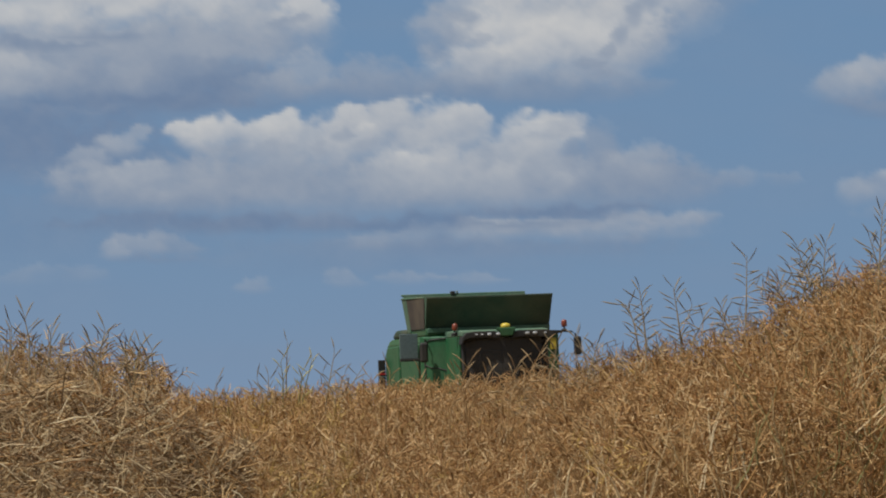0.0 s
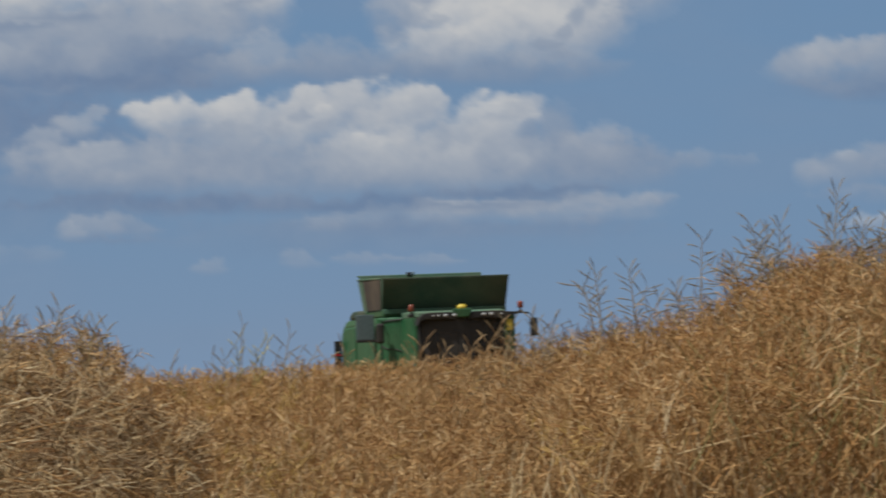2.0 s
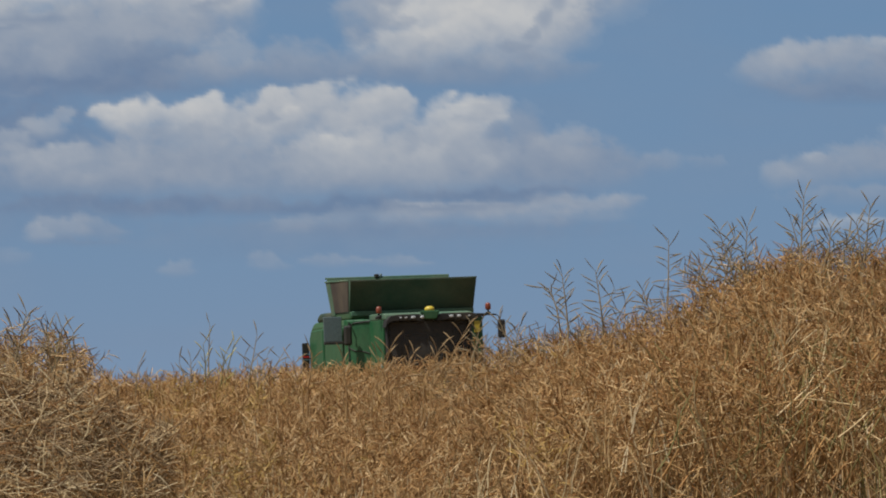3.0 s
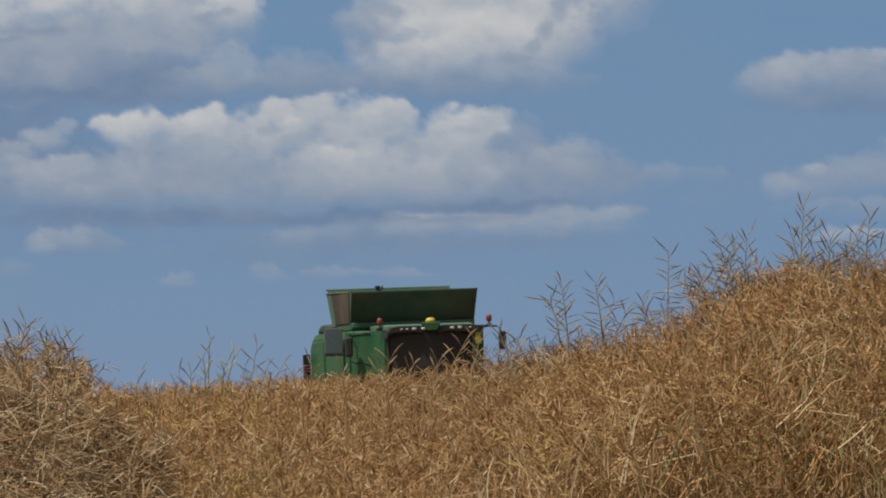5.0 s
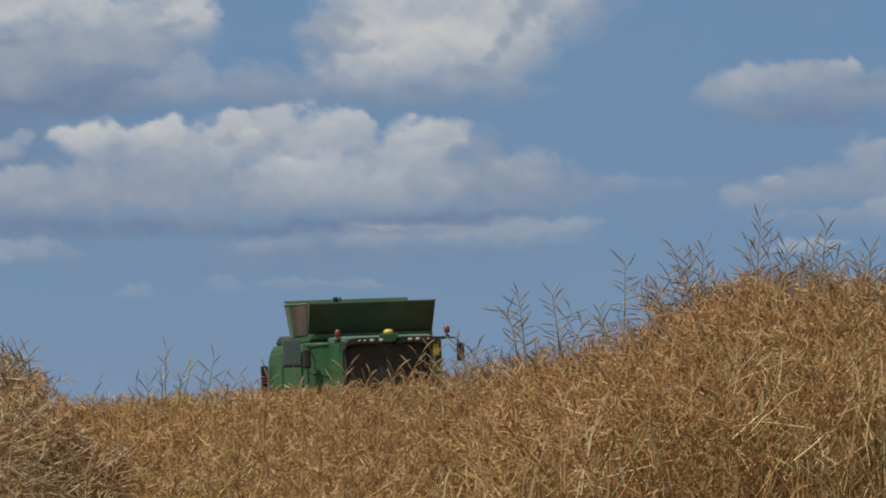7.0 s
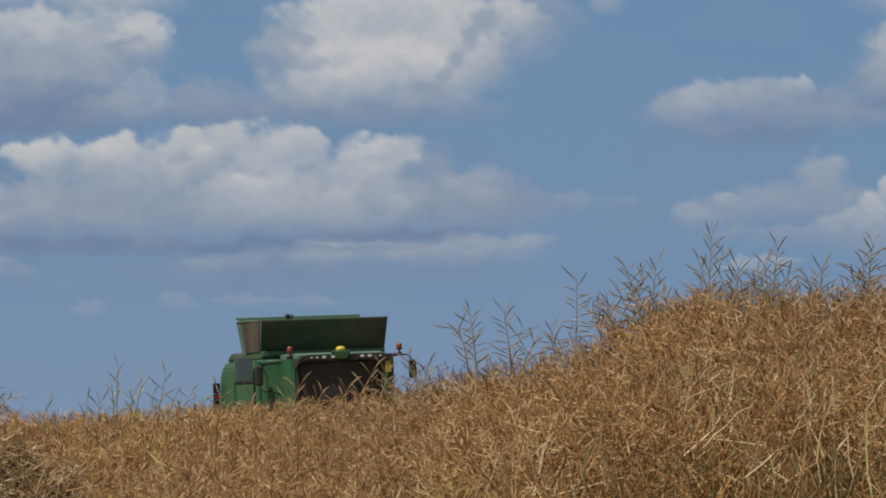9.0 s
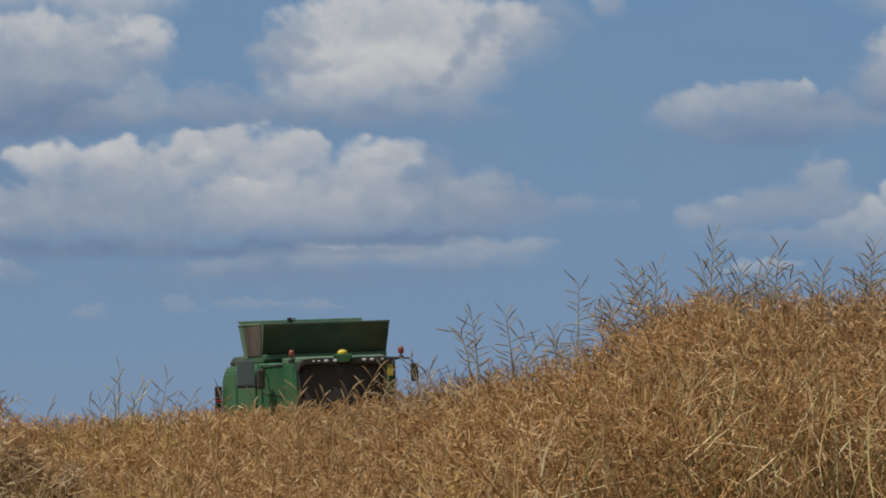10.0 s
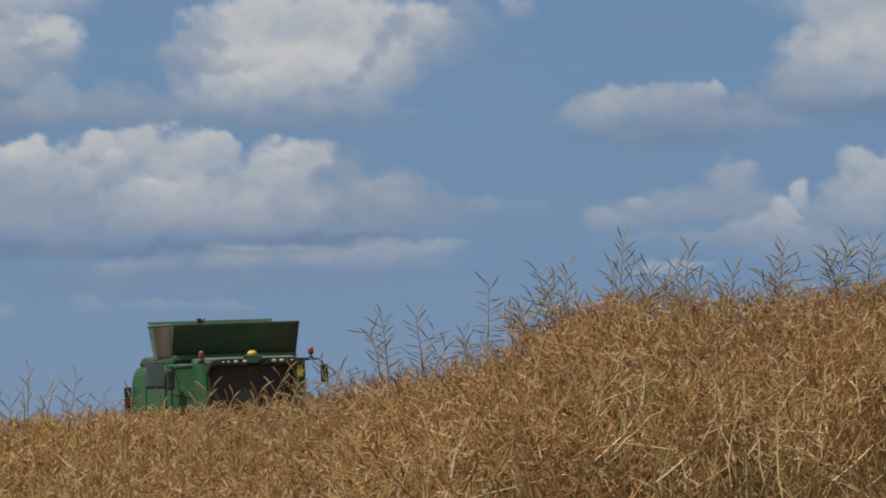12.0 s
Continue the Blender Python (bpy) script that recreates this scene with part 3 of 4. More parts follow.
    row = top_row + rng.rand(k) ** 1.15 * (905 - top_row)
    d = 11.15 - 0.35 * (row - 690) / 200 + rng.normal(0, 0.05, k) + 0.22 * smoothstep(250, 440, x)
    a = np.stack([(x - 784) * UNIT * d, d, EYE.z + (LEVEL - row) * UNIT * d], -1)
    swing = rng.normal(0.1, 0.75, k) + np.where(rng.rand(k) < 0.25, 1.2, 0.0)
    way = np.stack([np.cos(swing) * np.where(rng.rand(k) < 0.5, 1, -1), rng.normal(0, 0.35, k), np.sin(swing)], -1)
    length = rng.uniform(0.04, 0.115, (k, 1, 1)) * np.where(rng.rand(k) < 0.12, 1.6, 1.0)[:, None, None]
    t = np.linspace(-0.5, 0.5, 4)[None, :, None]
    litter = a[:, None] + unit(way)[:, None] * length * t + np.cumsum(rng.normal(0, 0.004, (k, 4, 3)), axis=1)
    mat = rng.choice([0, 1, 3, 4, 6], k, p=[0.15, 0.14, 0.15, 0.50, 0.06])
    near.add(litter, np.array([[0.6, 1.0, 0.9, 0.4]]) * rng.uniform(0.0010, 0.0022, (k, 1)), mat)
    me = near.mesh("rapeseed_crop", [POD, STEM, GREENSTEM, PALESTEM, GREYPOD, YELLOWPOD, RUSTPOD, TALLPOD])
    tagged(new("rapeseed_crop", me), "ripe tan rapeseed crop, tangled dry stalks and pods", "crop", kind="stuff")
    # the crop to both sides, and the field beyond, down to the machine
    far = Straws()
    n = 800
    px, d = rng.uniform(-16, 16, n), rng.uniform(11.5, 34, n)
    col = 784 + px / (UNIT * d)
    keep = (col < -240) | (col > 2240)
    px, d = px[keep], d[keep]
    foot = np.stack([px, d, ground_z(px, d) - 0.02], -1)
    top = foot + np.stack([rng.normal(0, 0.15, len(d)), rng.normal(0, 0.15, len(d)), rng.normal(1.45, 0.08, len(d))], -1)
    grow(far, rng, foot, top, 3, 5, np.full(len(d), 0.05), np.zeros(len(d), int))
    n = 500
    d = np.sqrt(rng.uniform(21.0 ** 2, 112.0 ** 2, n))
    x = rng.uniform(-330, 2330, n)
    px = (x - 784) * UNIT * d
    keep = ~((np.abs(px - 0.9) < 3.6) & (d > 88.5))
    px, d = px[keep], d[keep]
    foot = np.stack([px, d, ground_z(px, d) - 0.02], -1)
    top = foot + np.stack([rng.normal(0, 0.15, len(d)), rng.normal(0, 0.15, len(d)), rng.normal(1.32, 0.06, len(d))], -1)
    grow(far, rng, foot, top, 3, 5, np.full(len(d), 0.05), np.zeros(len(d), int))
    tagged(new("far_rapeseed_crop", far.mesh("far_rapeseed_crop", [POD, STEM, GREENSTEM])), "ripe tan rapeseed standing further off in the field", "crop", kind="stuff")


crop()


# ======== single stalks that stand clear of the crop ========
def pod_mesh(name, length, bend, mat):
    out = Straws()
    s = np.linspace(0, 1, 6)
    pts = np.stack([s * length, np.zeros(6), bend * np.sin(s * math.pi * 0.8)], -1)[None]
    out.add(pts, np.array([[0.0008, 0.0011, 0.0021, 0.0023, 0.0019, 0.0005]]), np.zeros(1, int))
    return out.mesh(name, [mat])


PODS = {c: [pod_mesh("pod", l, b, m) for l, b in ((0.052, 0.003), (0.062, 0.005), (0.070, -0.003), (0.058, 0.007))]
        for c, m in (("brown", TALLPOD), ("tan", TANPOD), ("green", PALEGREEN))}


def add_pod(rng, root, tone, place, way):
    ob = new("pod", rng.choice(PODS[tone]))
    ob.parent = root
    ob.matrix_local = Matrix.LocRotScale(place, way.to_track_quat("X", "Z"), Vector((1, 1, 1)) * rng.uniform(0.8, 1.25))


def tall_stalk(rng, x, y, d, drop, lean, pods, tone, spread, label):
    """A stalk whose tip stands in direction (x, y) at distance d: drop is the length that stands clear, lean its sideways slope."""
    tip = bearing(x, y + 22, d)
    gx, gy = tip.x - lean * 0.35, tip.y + 0.05
    foot = Vector((gx, gy, float(ground_z(np.array(gx), np.array(gy))) - 0.02))
    root = tagged(new("rapeseed_stalk"), label, "plant", "tall rapeseed stalks")
    root.location = foot
    knee = Vector((tip.x - lean * drop * 1.3, tip.y, tip.z - drop * 1.1)) - foot
    t = tip - foot
    line = [Vector((0, 0, 0)), knee * 0.5, knee, knee.lerp(t, 0.5) + Vector((rng.uniform(-0.008, 0.008), 0, 0)), t]
    part("stem", tube(line, [0.005, 0.004, 0.003, 0.0022, 0.001], 6), {"brown": GREYSTEM, "tan": STEM, "green": GREENSTEM}[tone], root)
    for i in range(pods):
        s = 0.08 + 0.92 * i / max(1, pods - 1)
        p = line[2].lerp(line[3], s * 2) if s < 0.5 else line[3].lerp(line[4], s * 2 - 1)
        a = i * 2.4 + rng.uniform(-0.4, 0.4)
        up = spread + 0.9 * s ** 4 + rng.uniform(-0.35, 0.35)
        c = math.cos(a)
        d3 = Vector((math.copysign(max(abs(c), 0.55), c) + 0.5 * lean, 0.6 * math.sin(a), up)).normalized()
        add_pod(rng, root, tone, p, d3)
    for side in () if spread < 0.12 else ((-1, 1) if pods > 17 else (rng.choice((-1, 1)),) if pods > 12 else ()):
        p0 = line[2].lerp(line[3], rng.uniform(0.0, 0.7))
        p2 = p0 + Vector((side * rng.uniform(0.35, 0.7), rng.uniform(-0.3, 0.3), 1)).normalized() * drop * rng.uniform(0.45, 0.75)
        p1 = (p0 + p2) / 2 + Vector((side * 0.008, 0, -0.004))
        part("branch", tube([p0, p1, p2], [0.002, 0.0016, 0.0009], 5), {"brown": GREYSTEM, "tan": STEM, "green": GREENSTEM}[tone], root)
        for i in range(5):
            a = i * 2.4 + rng.uniform(-0.5, 0.5)
            d3 = Vector((math.cos(a) + 0.4 * side, 0.6 * math.sin(a), rng.uniform(0.1, 1.1))).normalized()
            add_pod(rng, root, tone, p1.lerp(p2, i / 4), d3)


def tall_stalks():
    rng = random.Random(5)
    brown, tan, green = "grey-brown ripe rapeseed stalk with upright pods above the crop", "tan dry rapeseed stalk leaning over the crop", "yellow-green rapeseed stalk standing above the crop"
    # right bank
    for x, y, d, drop, lean, n, up in ((1132, 492, 14.3, 0.17, -0.1, 12, 0.55), (1192, 488, 14.3, 0.16, -0.12, 9, 0.5), (1112, 520, 14.5, 0.13, -0.2, 7, 0.5),
                                       (1322, 432, 14.1, 0.25, 0.02, 17, 0.04), (1410, 412, 14.1, 0.20, -0.25, 14, 0.35), (1462, 408, 14.1, 0.21, 0.02, 13, 0.7),
                                       (1440, 425, 14.2, 0.16, 0.2, 12, 0.5), (1563, 352, 13.9, 0.22, 0.05, 13, 0.7), (1540, 400, 14.0, 0.15, -0.2, 9, 0.5),
                                       (1680, 372, 13.9, 0.20, 0.1, 14, 0.45), (1655, 400, 14.0, 0.14, -0.1, 10, 0.5), (1850, 366, 13.8, 0.18, 0.1, 14, 0.4),
                                       (1832, 395, 13.8, 0.14, -0.1, 10, 0.4), (1965, 352, 13.8, 0.16, 0.2, 14, 0.3), (1935, 385, 13.8, 0.12, -0.2, 9, 0.4),
                                       (2010, 360, 13.8, 0.14, 0.1, 11, 0.5), (1245, 545, 14.3, 0.12, 0.4, 9, 0.5), (1020, 572, 15.5, 0.12, -0.3, 8, 0.5),
                                       (985, 590, 15.8, 0.10, 0.2, 7, 0.6), (1060, 580, 15.2, 0.12, 0.25, 8, 0.5), (1275, 520, 14.2, 0.12, -0.3, 10, 0.4),
                                       (1380, 480, 14.1, 0.12, -0.1, 9, 0.6), (1610, 410, 13.9, 0.12, 0.15, 9, 0.6), (1760, 410, 13.8, 0.12, 0.2, 10, 0.5)):
        tall_stalk(rng, x, y, d, drop, lean, n + 4, "brown", up * 0.8, brown)
    # middle, before the sky and the machine
    for x, y, d, drop, lean, n, tone, up in ((509, 585, 17.0, 0.20, 0.02, 7, "brown", 1.0), (497, 618, 17.0, 0.14, -0.05, 6, "green", 0.9), (535, 636, 17.0, 0.12, 0.1, 6, "green", 0.9),
                                             (552, 618, 17.0, 0.14, 0.2, 7, "green", 0.8), (592, 602, 17.0, 0.17, 0.15, 7, "brown", 0.6), (475, 645, 17.0, 0.10, -0.1, 7, "brown", 0.8), (640, 632, 16.8, 0.12, 0.5, 6, "brown", 0.5), (570, 640, 16.8, 0.10, -0.4, 6, "brown", 0.5),
                                             (455, 650, 17.0, 0.09, -0.2, 3, "brown", 1.0), (383, 655, 17.0, 0.08, 0.1, 4, "brown", 0.5), (330, 678, 17.0, 0.05, -0.6, 4, "brown", 0.4),
                                             (610, 640, 17.0, 0.10, 0.3, 6, "brown", 0.5), (690, 632, 14.7, 0.11, 0.1, 8, "tan", 0.5), (655, 648, 14.7, 0.09, -0.3, 7, "tan", 0.5),
                                             (830, 622, 14.7, 0.14, 0.35, 11, "tan", 0.35), (805, 640, 14.7, 0.10, -0.3, 8, "tan", 0.5), (870, 634, 14.7, 0.12, 0.5, 10, "tan", 0.4),
                                             (960, 596, 14.7, 0.18, 0.5, 14, "tan", 0.3), (915, 628, 14.7, 0.10, 0.4, 9, "tan", 0.4), (745, 645, 14.7, 0.09, -0.1, 8, "tan", 0.6)):
        tall_stalk(rng, x, y, d, drop, lean, n, tone, up, {"green": green, "brown": brown, "tan": tan}[tone])
    # weathered clump
    for x, y, lean, n, up in ((42, 535, -0.1, 10, 0.7), (20, 556, 0.1, 8, 0.7), (90, 565, 0.1, 9, 0.6), (186, 562, 0.2, 10, 0.6), (160, 585, -0.2, 8, 0.6),
                              (248, 590, 0.15, 10, 0.6), (270, 598, 0.3, 10, 0.4), (225, 600, -0.1, 9, 0.6), (-40, 540, 0.1, 9, 0.6), (275, 640, 0.25, 8, 0.3)):
        tall_stalk(rng, x, y, 12.0, 0.13, lean, n, "brown", up, "weathered grey-brown rapeseed stalk at the crop's edge")


tall_stalks()


# ======== combine harvester ========
def combine():
    root = tagged(new("combine_harvester"), "green combine harvester with raised grain tank flaps, half hidden by crop", "combine harvester")
    root.matrix_world = pose(0.90, 94.0, float(ground_z(np.array(0.90), np.array(94.0))) - 0.03, 0, -2.2, 11.5)
    P = lambda name, bm, mat, label="", parent=root: part(name, bm, mat, parent, label)

    # hull: side profile in y, z, rounded at the rear
    hull = [(-0.9, 1.15), (2.9, 1.35), (3.6, 1.9), (3.72, 2.7), (3.68, 3.02), (3.55, 3.25), (3.35, 3.38), (3.05, 3.42), (-0.9, 3.42)]
    P("body", prism(hull, 0, -1.42, 1.42, 0.14), GREENFRONT, "dusty green hull")
    for sx in (-1, 1):
        lo, hi = sorted((sx * 1.40, sx * 1.47))
        for outline in ([(1.75, 1.7), (3.25, 1.75), (3.42, 2.6), (3.36, 3.05), (3.15, 3.22), (1.75, 3.24)], [(-0.55, 1.7), (1.55, 1.7), (1.55, 3.24), (-0.55, 3.24)]):
            P("side_panel", prism(outline, 0, lo, hi, 0.03), GREEN, "green side panel")
    # front wall beside the cab, with dark seams between its panels
    bulge = [(-1.46, -0.70), (-1.475, -0.80), (-1.445, -0.90), (-1.30, -1.02), (-1.10, -1.12), (-0.93, -1.18), (-0.93, -0.70)]
    P("front_panel", prism(bulge, 2, 1.3, 3.39, 0.035), GREEN, "bright green bulged panel beside the cab")
    P("front_panel", box((0.90, -1.10, 1.3), (1.60, -0.88, 3.40), 0.05, 3), GREENFRONT)
    P("seam", tube([(-1.40, -0.945, 2.40), (-1.405, -0.94, 3.16), (-1.38, -0.96, 3.26), (-1.30, -1.025, 3.31), (-1.10, -1.125, 3.33), (-0.95, -1.18, 3.34)], 0.016), BLACK, "dark panel seam")
    P("seam", tube([(-1.42, -0.925, 2.78), (-1.30, -1.025, 2.70), (-1.12, -1.115, 2.68), (-0.95, -1.18, 2.62)], 0.013), BLACK, "dark panel seam")
    # grey plate and mirror at the flank
    P("flank_plate", box((-1.90, -0.64, 2.92), (-1.49, -0.60, 3.47), 0.012), GREY, "grey-green flat plate")
    P("plate_bracket", box((-1.90, -0.66, 2.86), (-1.46, -0.56, 2.92), 0.012), BLACK, "black bracket under the plate")
    mirror = P("mirror", box((-1.56, -1.24, 2.82), (-1.38, -1.13, 3.26), 0.05, 3), BLACK, "black mirror housing")
    part("mirror_arm", tube([(-1.36, -0.96, 3.28), (-1.42, -1.10, 3.32), (-1.45, -1.11, 3.2)], 0.016), BLACK, mirror)
    # rear lamp bracket
    rear = P("rear_marker", box((-1.66, 3.25, 2.20), (-1.50, 3.32, 2.95), 0.01), BLACK, "black bracket with striped reflectors")
    for z in (2.55, 2.68):
        part("reflector", box((-1.655, 3.235, z), (-1.505, 3.252, z + 0.03), 0.004), GREY, rear, "pale reflective strip")
    part("reflector", box((-1.655, 3.235, 2.61), (-1.505, 3.252, 2.65), 0.004), REDWHITE, rear, "red reflective strip")
    part("bracket_arm", tube([(-1.54, 3.28, 2.6), (-1.40, 3.20, 2.6)], 0.02), BLACK, rear)

    # grain tank with flaps folded up and out
    P("tank_rim", box((-1.36, -0.98, 3.40), (1.42, 1.1, 3.56), 0.03), GREENFRONT, "dusty green tank rim")
    P("rim_ledge", box((-1.34, -1.03, 3.46), (1.42, -0.94, 3.57), 0.015), RIMGREEN, "grey-green ledge under the flap")
    zb, zt = 3.56, 4.24
    P("front_flap", slab(((-1.37, -0.92, zb + 0.02), (1.43, -0.92, zb + 0.02), (1.445, -1.28, zt), (-1.39, -1.28, zt)), 0.03), SHADEGREEN, "green front flap, darkened as in shade")
    P("flap_lip", tube([(-1.40, -1.29, zt), (1.455, -1.29, zt)], 0.012), SHADEGREEN)
    P("rear_flap", slab(((-1.36, 1.05, zb), (1.36, 1.05, zb), (1.38, 1.20, zt + 0.11), (-1.44, 1.20, zt + 0.11)), 0.03), RIMGREEN, "grey-green rear flap")
    P("side_flap", slab(((-1.38, -0.86, zb), (-1.38, 0.66, zb), (-1.46, 0.70, zt + 0.01), (-1.44, -1.24, zt - 0.01)), 0.02), CANVAS, "brown canvas side flap")
    P("flap_edge", slab(((-1.385, 0.66, zb - 0.05), (-1.385, 1.02, zb - 0.05), (-1.47, 1.20, zt + 0.05), (-1.465, 0.70, zt + 0.03)), 0.03), RIMGREEN, "pale green rear edge of the flap")
    P("flap_rail", tube([(-1.43, -1.26, zt), (-1.47, 1.20, zt + 0.04)], 0.018), RIMGREEN, "pale top rail")
    P("side_flap", slab(((1.40, -0.86, zb), (1.40, 1.02, zb), (1.43, 1.1, zt), (1.435, -1.2, zt - 0.02)), 0.03), SHADEGREEN)
    P("flap_rail", tube([(-1.47, 1.19, zt + 0.12), (1.38, 1.19, zt + 0.12)], 0.022), RIMGREEN, "pale top rail")
    lamp = P("tank_camera", box((-0.34, 1.12, zt + 0.10), (-0.24, 1.26, zt + 0.19), 0.02), BLACK, "small black camera on the flap")
    part("lens_hood", lathe([(0.015, 0), (0.03, 0.03), (0.03, 0.08), (0.015, 0.10)], (-0.19, 1.19, zt + 0.10), 12), GREY, lamp, "pale lens hood")
    P("engine_hood", prism([(1.2, 3.40), (3.0, 3.40), (2.9, 3.52), (2.6, 3.60), (1.2, 3.60)], 0, -1.36, 1.2, 0.06), SHADEGREEN)

    # cab
    cabf, cabr = -2.75, -1.12
    P("cab_floor", box((-0.92, cabf + 0.1, 1.85), (0.92, cabr, 1.98), 0.03), BLACK)
    P("cab_back", box((-0.92, cabr - 0.06, 1.98), (0.92, cabr, 3.32), 0.01), SEAT, "dark rear wall of the cab")
    P("roof", prism([(cabf - 0.12, 3.33), (cabf - 0.10, 3.45), (cabf + 0.3, 3.48), (cabr + 0.1, 3.48), (cabr + 0.12, 3.33)], 0, -0.97, 0.97, 0.03), RIMGREEN, "dusty green cab roof")
    for arch in ([(-1.0, 3.16), (-0.97, 3.32), (-0.88, 3.41), (-0.70, 3.435), (-0.26, 3.435), (-0.17, 3.39), (-0.12, 3.27), (-0.24, 3.28), (-0.36, 3.30), (-0.80, 3.30), (-0.92, 3.26)],
                 [(0.12, 3.27), (0.17, 3.39), (0.26, 3.435), (0.86, 3.435), (1.02, 3.41), (1.06, 3.30), (1.0, 3.27), (0.36, 3.30), (0.24, 3.28)]):
        P("visor", prism(arch, 1, cabf - 0.25, cabf + 0.10, 0.012), BLACK, "black arched roof visor")
    for sx in (-1, 1):
        P("pillar", tube([(sx * 0.90, cabf + 0.05, 1.95), (sx * 0.93, cabf - 0.06, 2.6), (sx * 0.93, cabf + 0.02, 3.32)], 0.035), BLACK)
        P("pillar", tube([(sx * 0.92, cabr, 1.95), (sx * 0.92, cabr, 3.32)], 0.04), BLACK)
    P("side_window", box((0.909, cabf + 0.06, 2.0), (0.921, cabr - 0.06, 3.30), 0), GLASS, "tinted side window")
    P("door_panel", box((-0.97, cabf + 0.20, 1.6), (-0.91, cabr + 0.02, 3.34), 0.02), GREEN, "green cab side")
    bm = bmesh.new()
    cols, rows = 12, 8
    grid = [[bm.verts.new((-0.89 + 1.78 * i / cols, cabf + 0.06 - 0.16 * math.sin(math.pi * i / cols) - 0.08 * math.sin(math.pi * j / rows), 1.98 + 1.33 * j / rows))
             for i in range(cols + 1)] for j in range(rows + 1)]
    for j in range(rows):
        for i in range(cols):
            bm.faces.new((grid[j][i], grid[j][i + 1], grid[j + 1][i + 1], grid[j + 1][i])).smooth = True
    P("windscreen", bm, GLASS, "tinted curved windscreen")
    P("reflector", box((-0.985, -2.36, 2.22), (-0.968, -2.26, 2.40), 0.004), WHITE, "small white reflector on the cab side")
    P("seat", box((-0.28, -1.95, 2.15), (0.28, -1.45, 2.40), 0.06, 3), SEAT)
    P("seat_back", box((-0.27, -1.52, 2.38), (0.27, -1.36, 3.02), 0.07, 3), SEAT)
    P("steering_column", tube([(0, -2.45, 1.98), (0, -2.25, 2.55)], 0.05), BLACK)
    P("steering_wheel", lathe([(0.17, 0), (0.20, 0.0), (0.20, 0.03), (0.17, 0.03)], (0, -2.25, 2.56)), BLACK)
    P("wiper", tube([(0.05, cabf - 0.14, 2.02), (0.30, cabf - 0.20, 2.7)], 0.012), BLACK)
    for x, w in ((-0.66, 0.04), (-0.54, 0.045), (-0.38, 0.075), (-0.18, 0.075), (0.46, 0.075), (0.63, 0.075), (0.86, 0.04)):
        w *= 0.68
        l = P("work_light", box((x - w * 1.2, cabf - 0.262, 3.365 - w * 0.8), (x + w * 1.2, cabf - 0.20, 3.365 + w * 0.8), 0.01), BLACK, "black work light housing")
        bm = lathe([(w * 0.5, -0.015), (w, -0.008), (w, 0.01)], (x, cabf - 0.268, 3.365), 14, "y")
        for v in bm.verts:
            v.co.z = 3.365 + (v.co.z - 3.365) * 0.6
        part("lens", bm, WHITE, l, "white lens")
    bracket = P("receiver_bracket", prism([(-0.12, 3.32), (0.12, 3.32), (0.20, 3.50), (-0.20, 3.50)], 1, cabf - 0.32, cabf - 0.05, 0.02), GREENFRONT, "grey-green receiver bracket")
    part("receiver", lathe([(0.095, 0), (0.108, 0.02), (0.108, 0.055), (0.09, 0.085), (0.055, 0.105), (0.01, 0.11)], (0.0, cabf - 0.18, 3.49)), YELLOW, bracket, "yellow satellite receiver dome")
    for x, y in ((-1.02, cabf + 0.3), (1.33, cabf - 0.05)):
        b = P("beacon", lathe([(0.055, 0), (0.055, 0.03), (0.02, 0.04), (0.02, 0.09)], (x, y, 3.40)), BLACK, "beacon base")
        part("lens", lathe([(0.05, 0.08), (0.062, 0.10), (0.062, 0.19), (0.045, 0.225), (0.01, 0.235)], (x, y, 3.40)), ORANGE, b, "orange beacon lens")
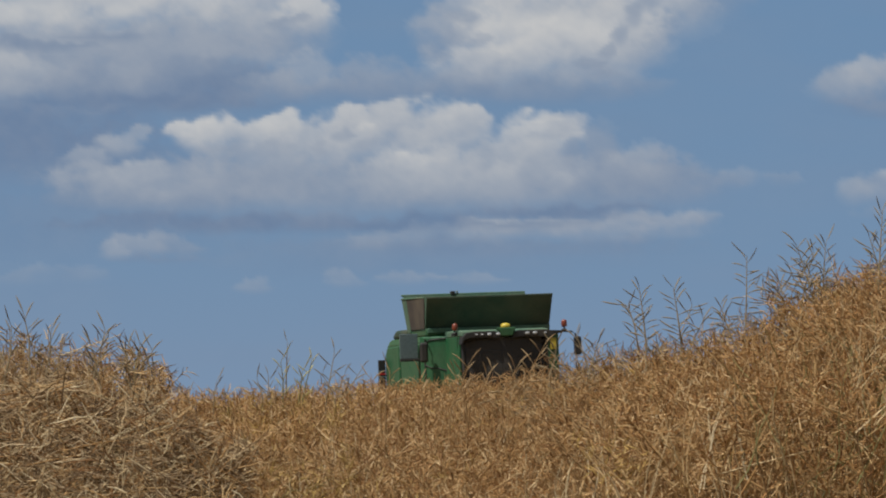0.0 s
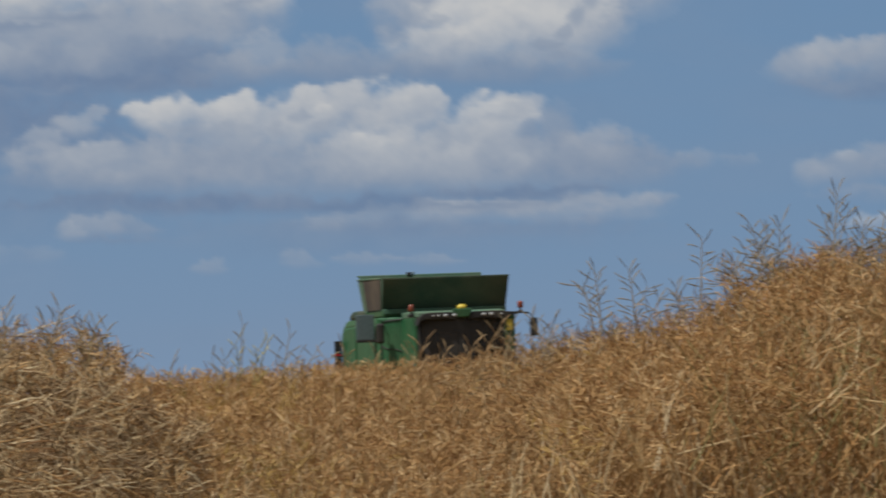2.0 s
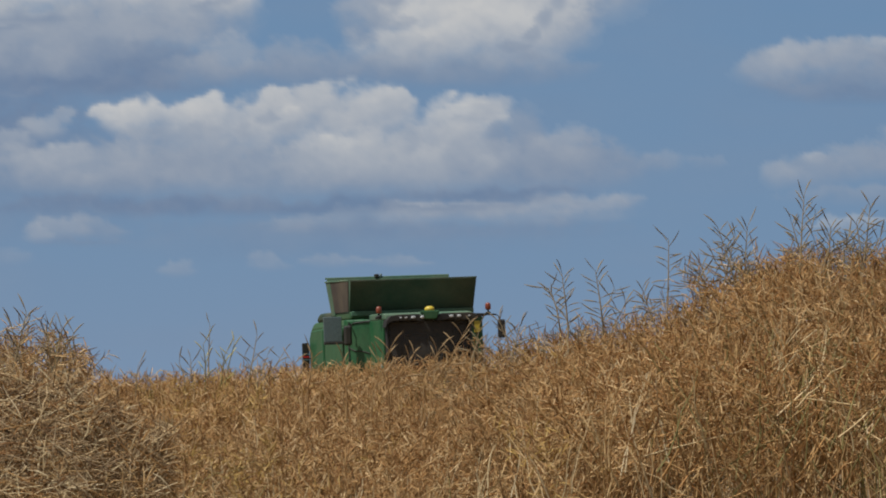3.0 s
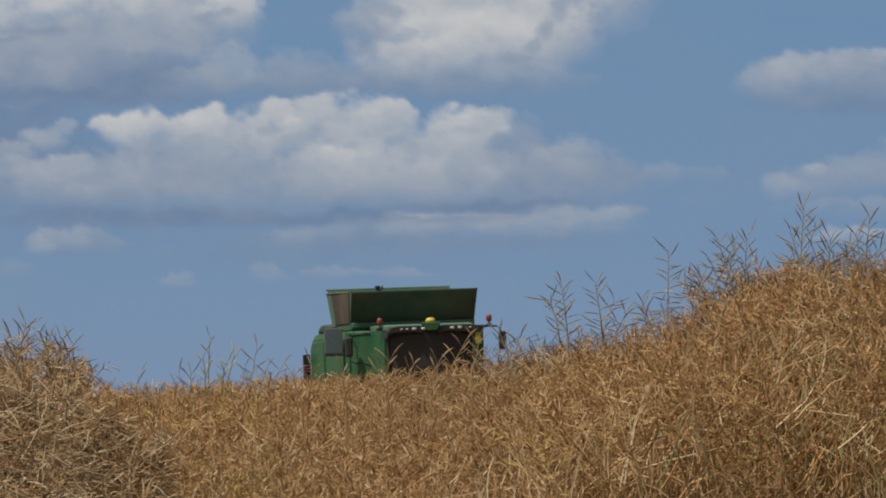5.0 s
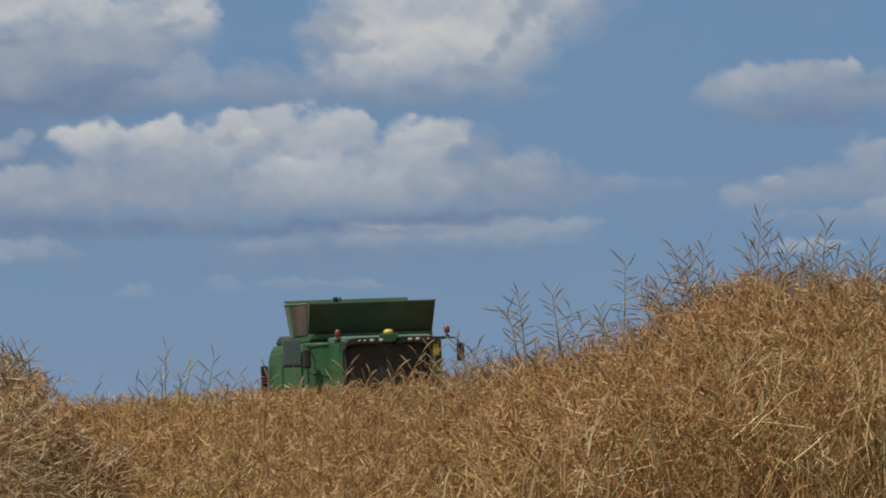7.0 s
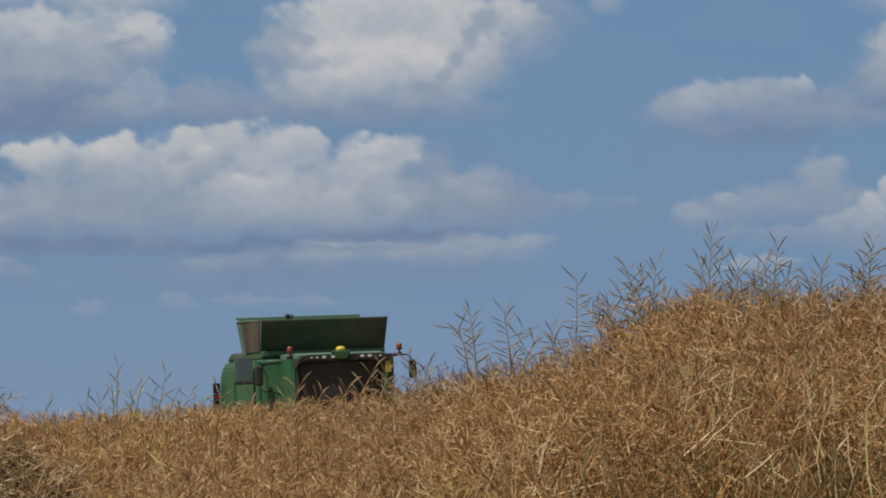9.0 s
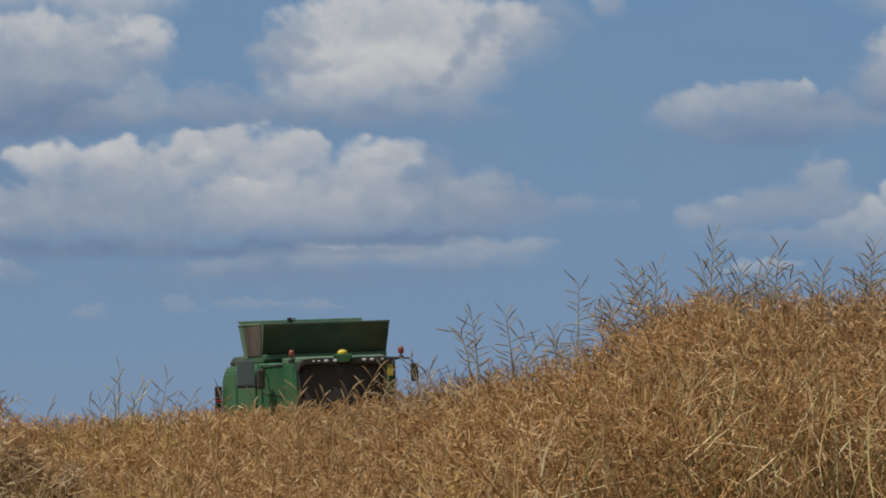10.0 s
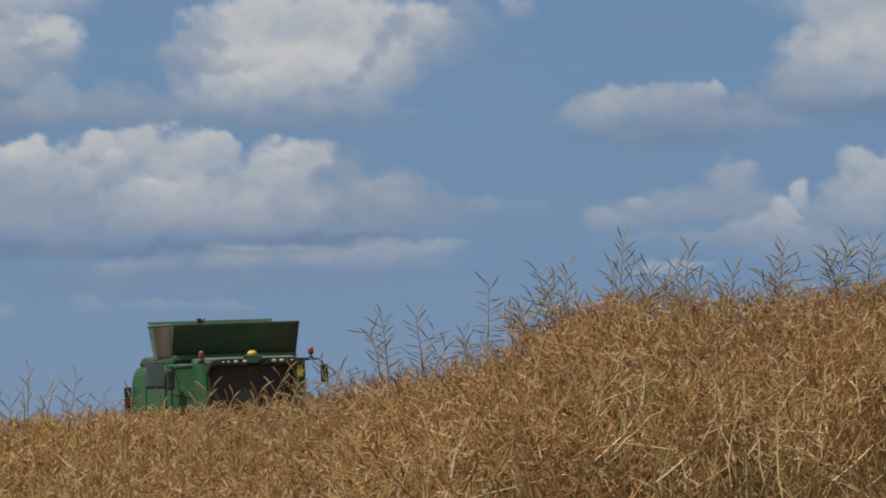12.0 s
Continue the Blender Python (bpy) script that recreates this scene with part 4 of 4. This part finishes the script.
    P("beacon_arm", box((-1.10, cabf + 0.25, 3.36), (-0.9, cabf + 0.35, 3.41), 0.012), BLACK)
    P("beacon_arm", prism([(0.9, 3.28), (1.30, 3.36), (1.36, 3.40), (0.9, 3.42)], 1, cabf - 0.12, cabf + 0.06, 0.012), BLACK)
    arm = P("mirror_arm", tube([(1.30, cabf - 0.03, 3.38), (1.50, cabf - 0.05, 3.37), (1.57, cabf - 0.05, 3.32), (1.60, cabf - 0.05, 3.2)], 0.018), BLACK, "bent black mirror arm")
    m = part("mirror", box((1.53, cabf - 0.10, 2.86), (1.70, cabf - 0.01, 3.26), 0.04, 3), BLACK, arm, "black mirror housing")
    part("mirror_glass", box((1.55, cabf - 0.012, 2.90), (1.68, cabf - 0.004, 3.22), 0), GREY, m)
    P("sticker", box((1.40, -1.125, 3.02), (1.53, -1.098, 3.27), 0.004), YELLOW, "yellow warning sticker")
    P("handrail", tube([(1.32, -1.3, 2.0), (1.40, -1.35, 2.75), (1.46, -1.35, 2.82), (1.52, -1.3, 2.75), (1.54, -1.2, 2.1)], 0.018), BLACK)

    # running gear
    for x in (-1.55, 1.55):
        for y, r, w in ((-1.0, 0.95, 0.42), (3.3, 0.65, 0.28)):
            tyre = P("wheel", lathe([(r * 0.55, -w), (r * 0.92, -w), (r, -w * 0.8), (r, w * 0.8), (r * 0.92, w), (r * 0.55, w)], (x * (1 if r > 0.8 else 0.85), y, r), 32, "x"), RUBBER, "dusty black tyre")
            part("rim", lathe([(r * 0.2, -w * 0.9), (r * 0.56, -w * 0.7), (r * 0.56, w * 0.7), (r * 0.2, w * 0.9)], (x * (1 if r > 0.8 else 0.85), y, r), 24, "x"), YELLOW, tyre, "yellow wheel rim")
    for y, r in ((-1.0, 0.95), (3.3, 0.65)):
        P("axle", tube([(-1.6, y, r), (1.6, y, r)], 0.11), BLACK)
    P("feeder_house", prism([(-1.2, 1.2), (-1.2, 2.0), (-2.9, 1.2), (-2.9, 0.6)], 0, -0.65, 0.65, 0.04), GREENFRONT)


combine()
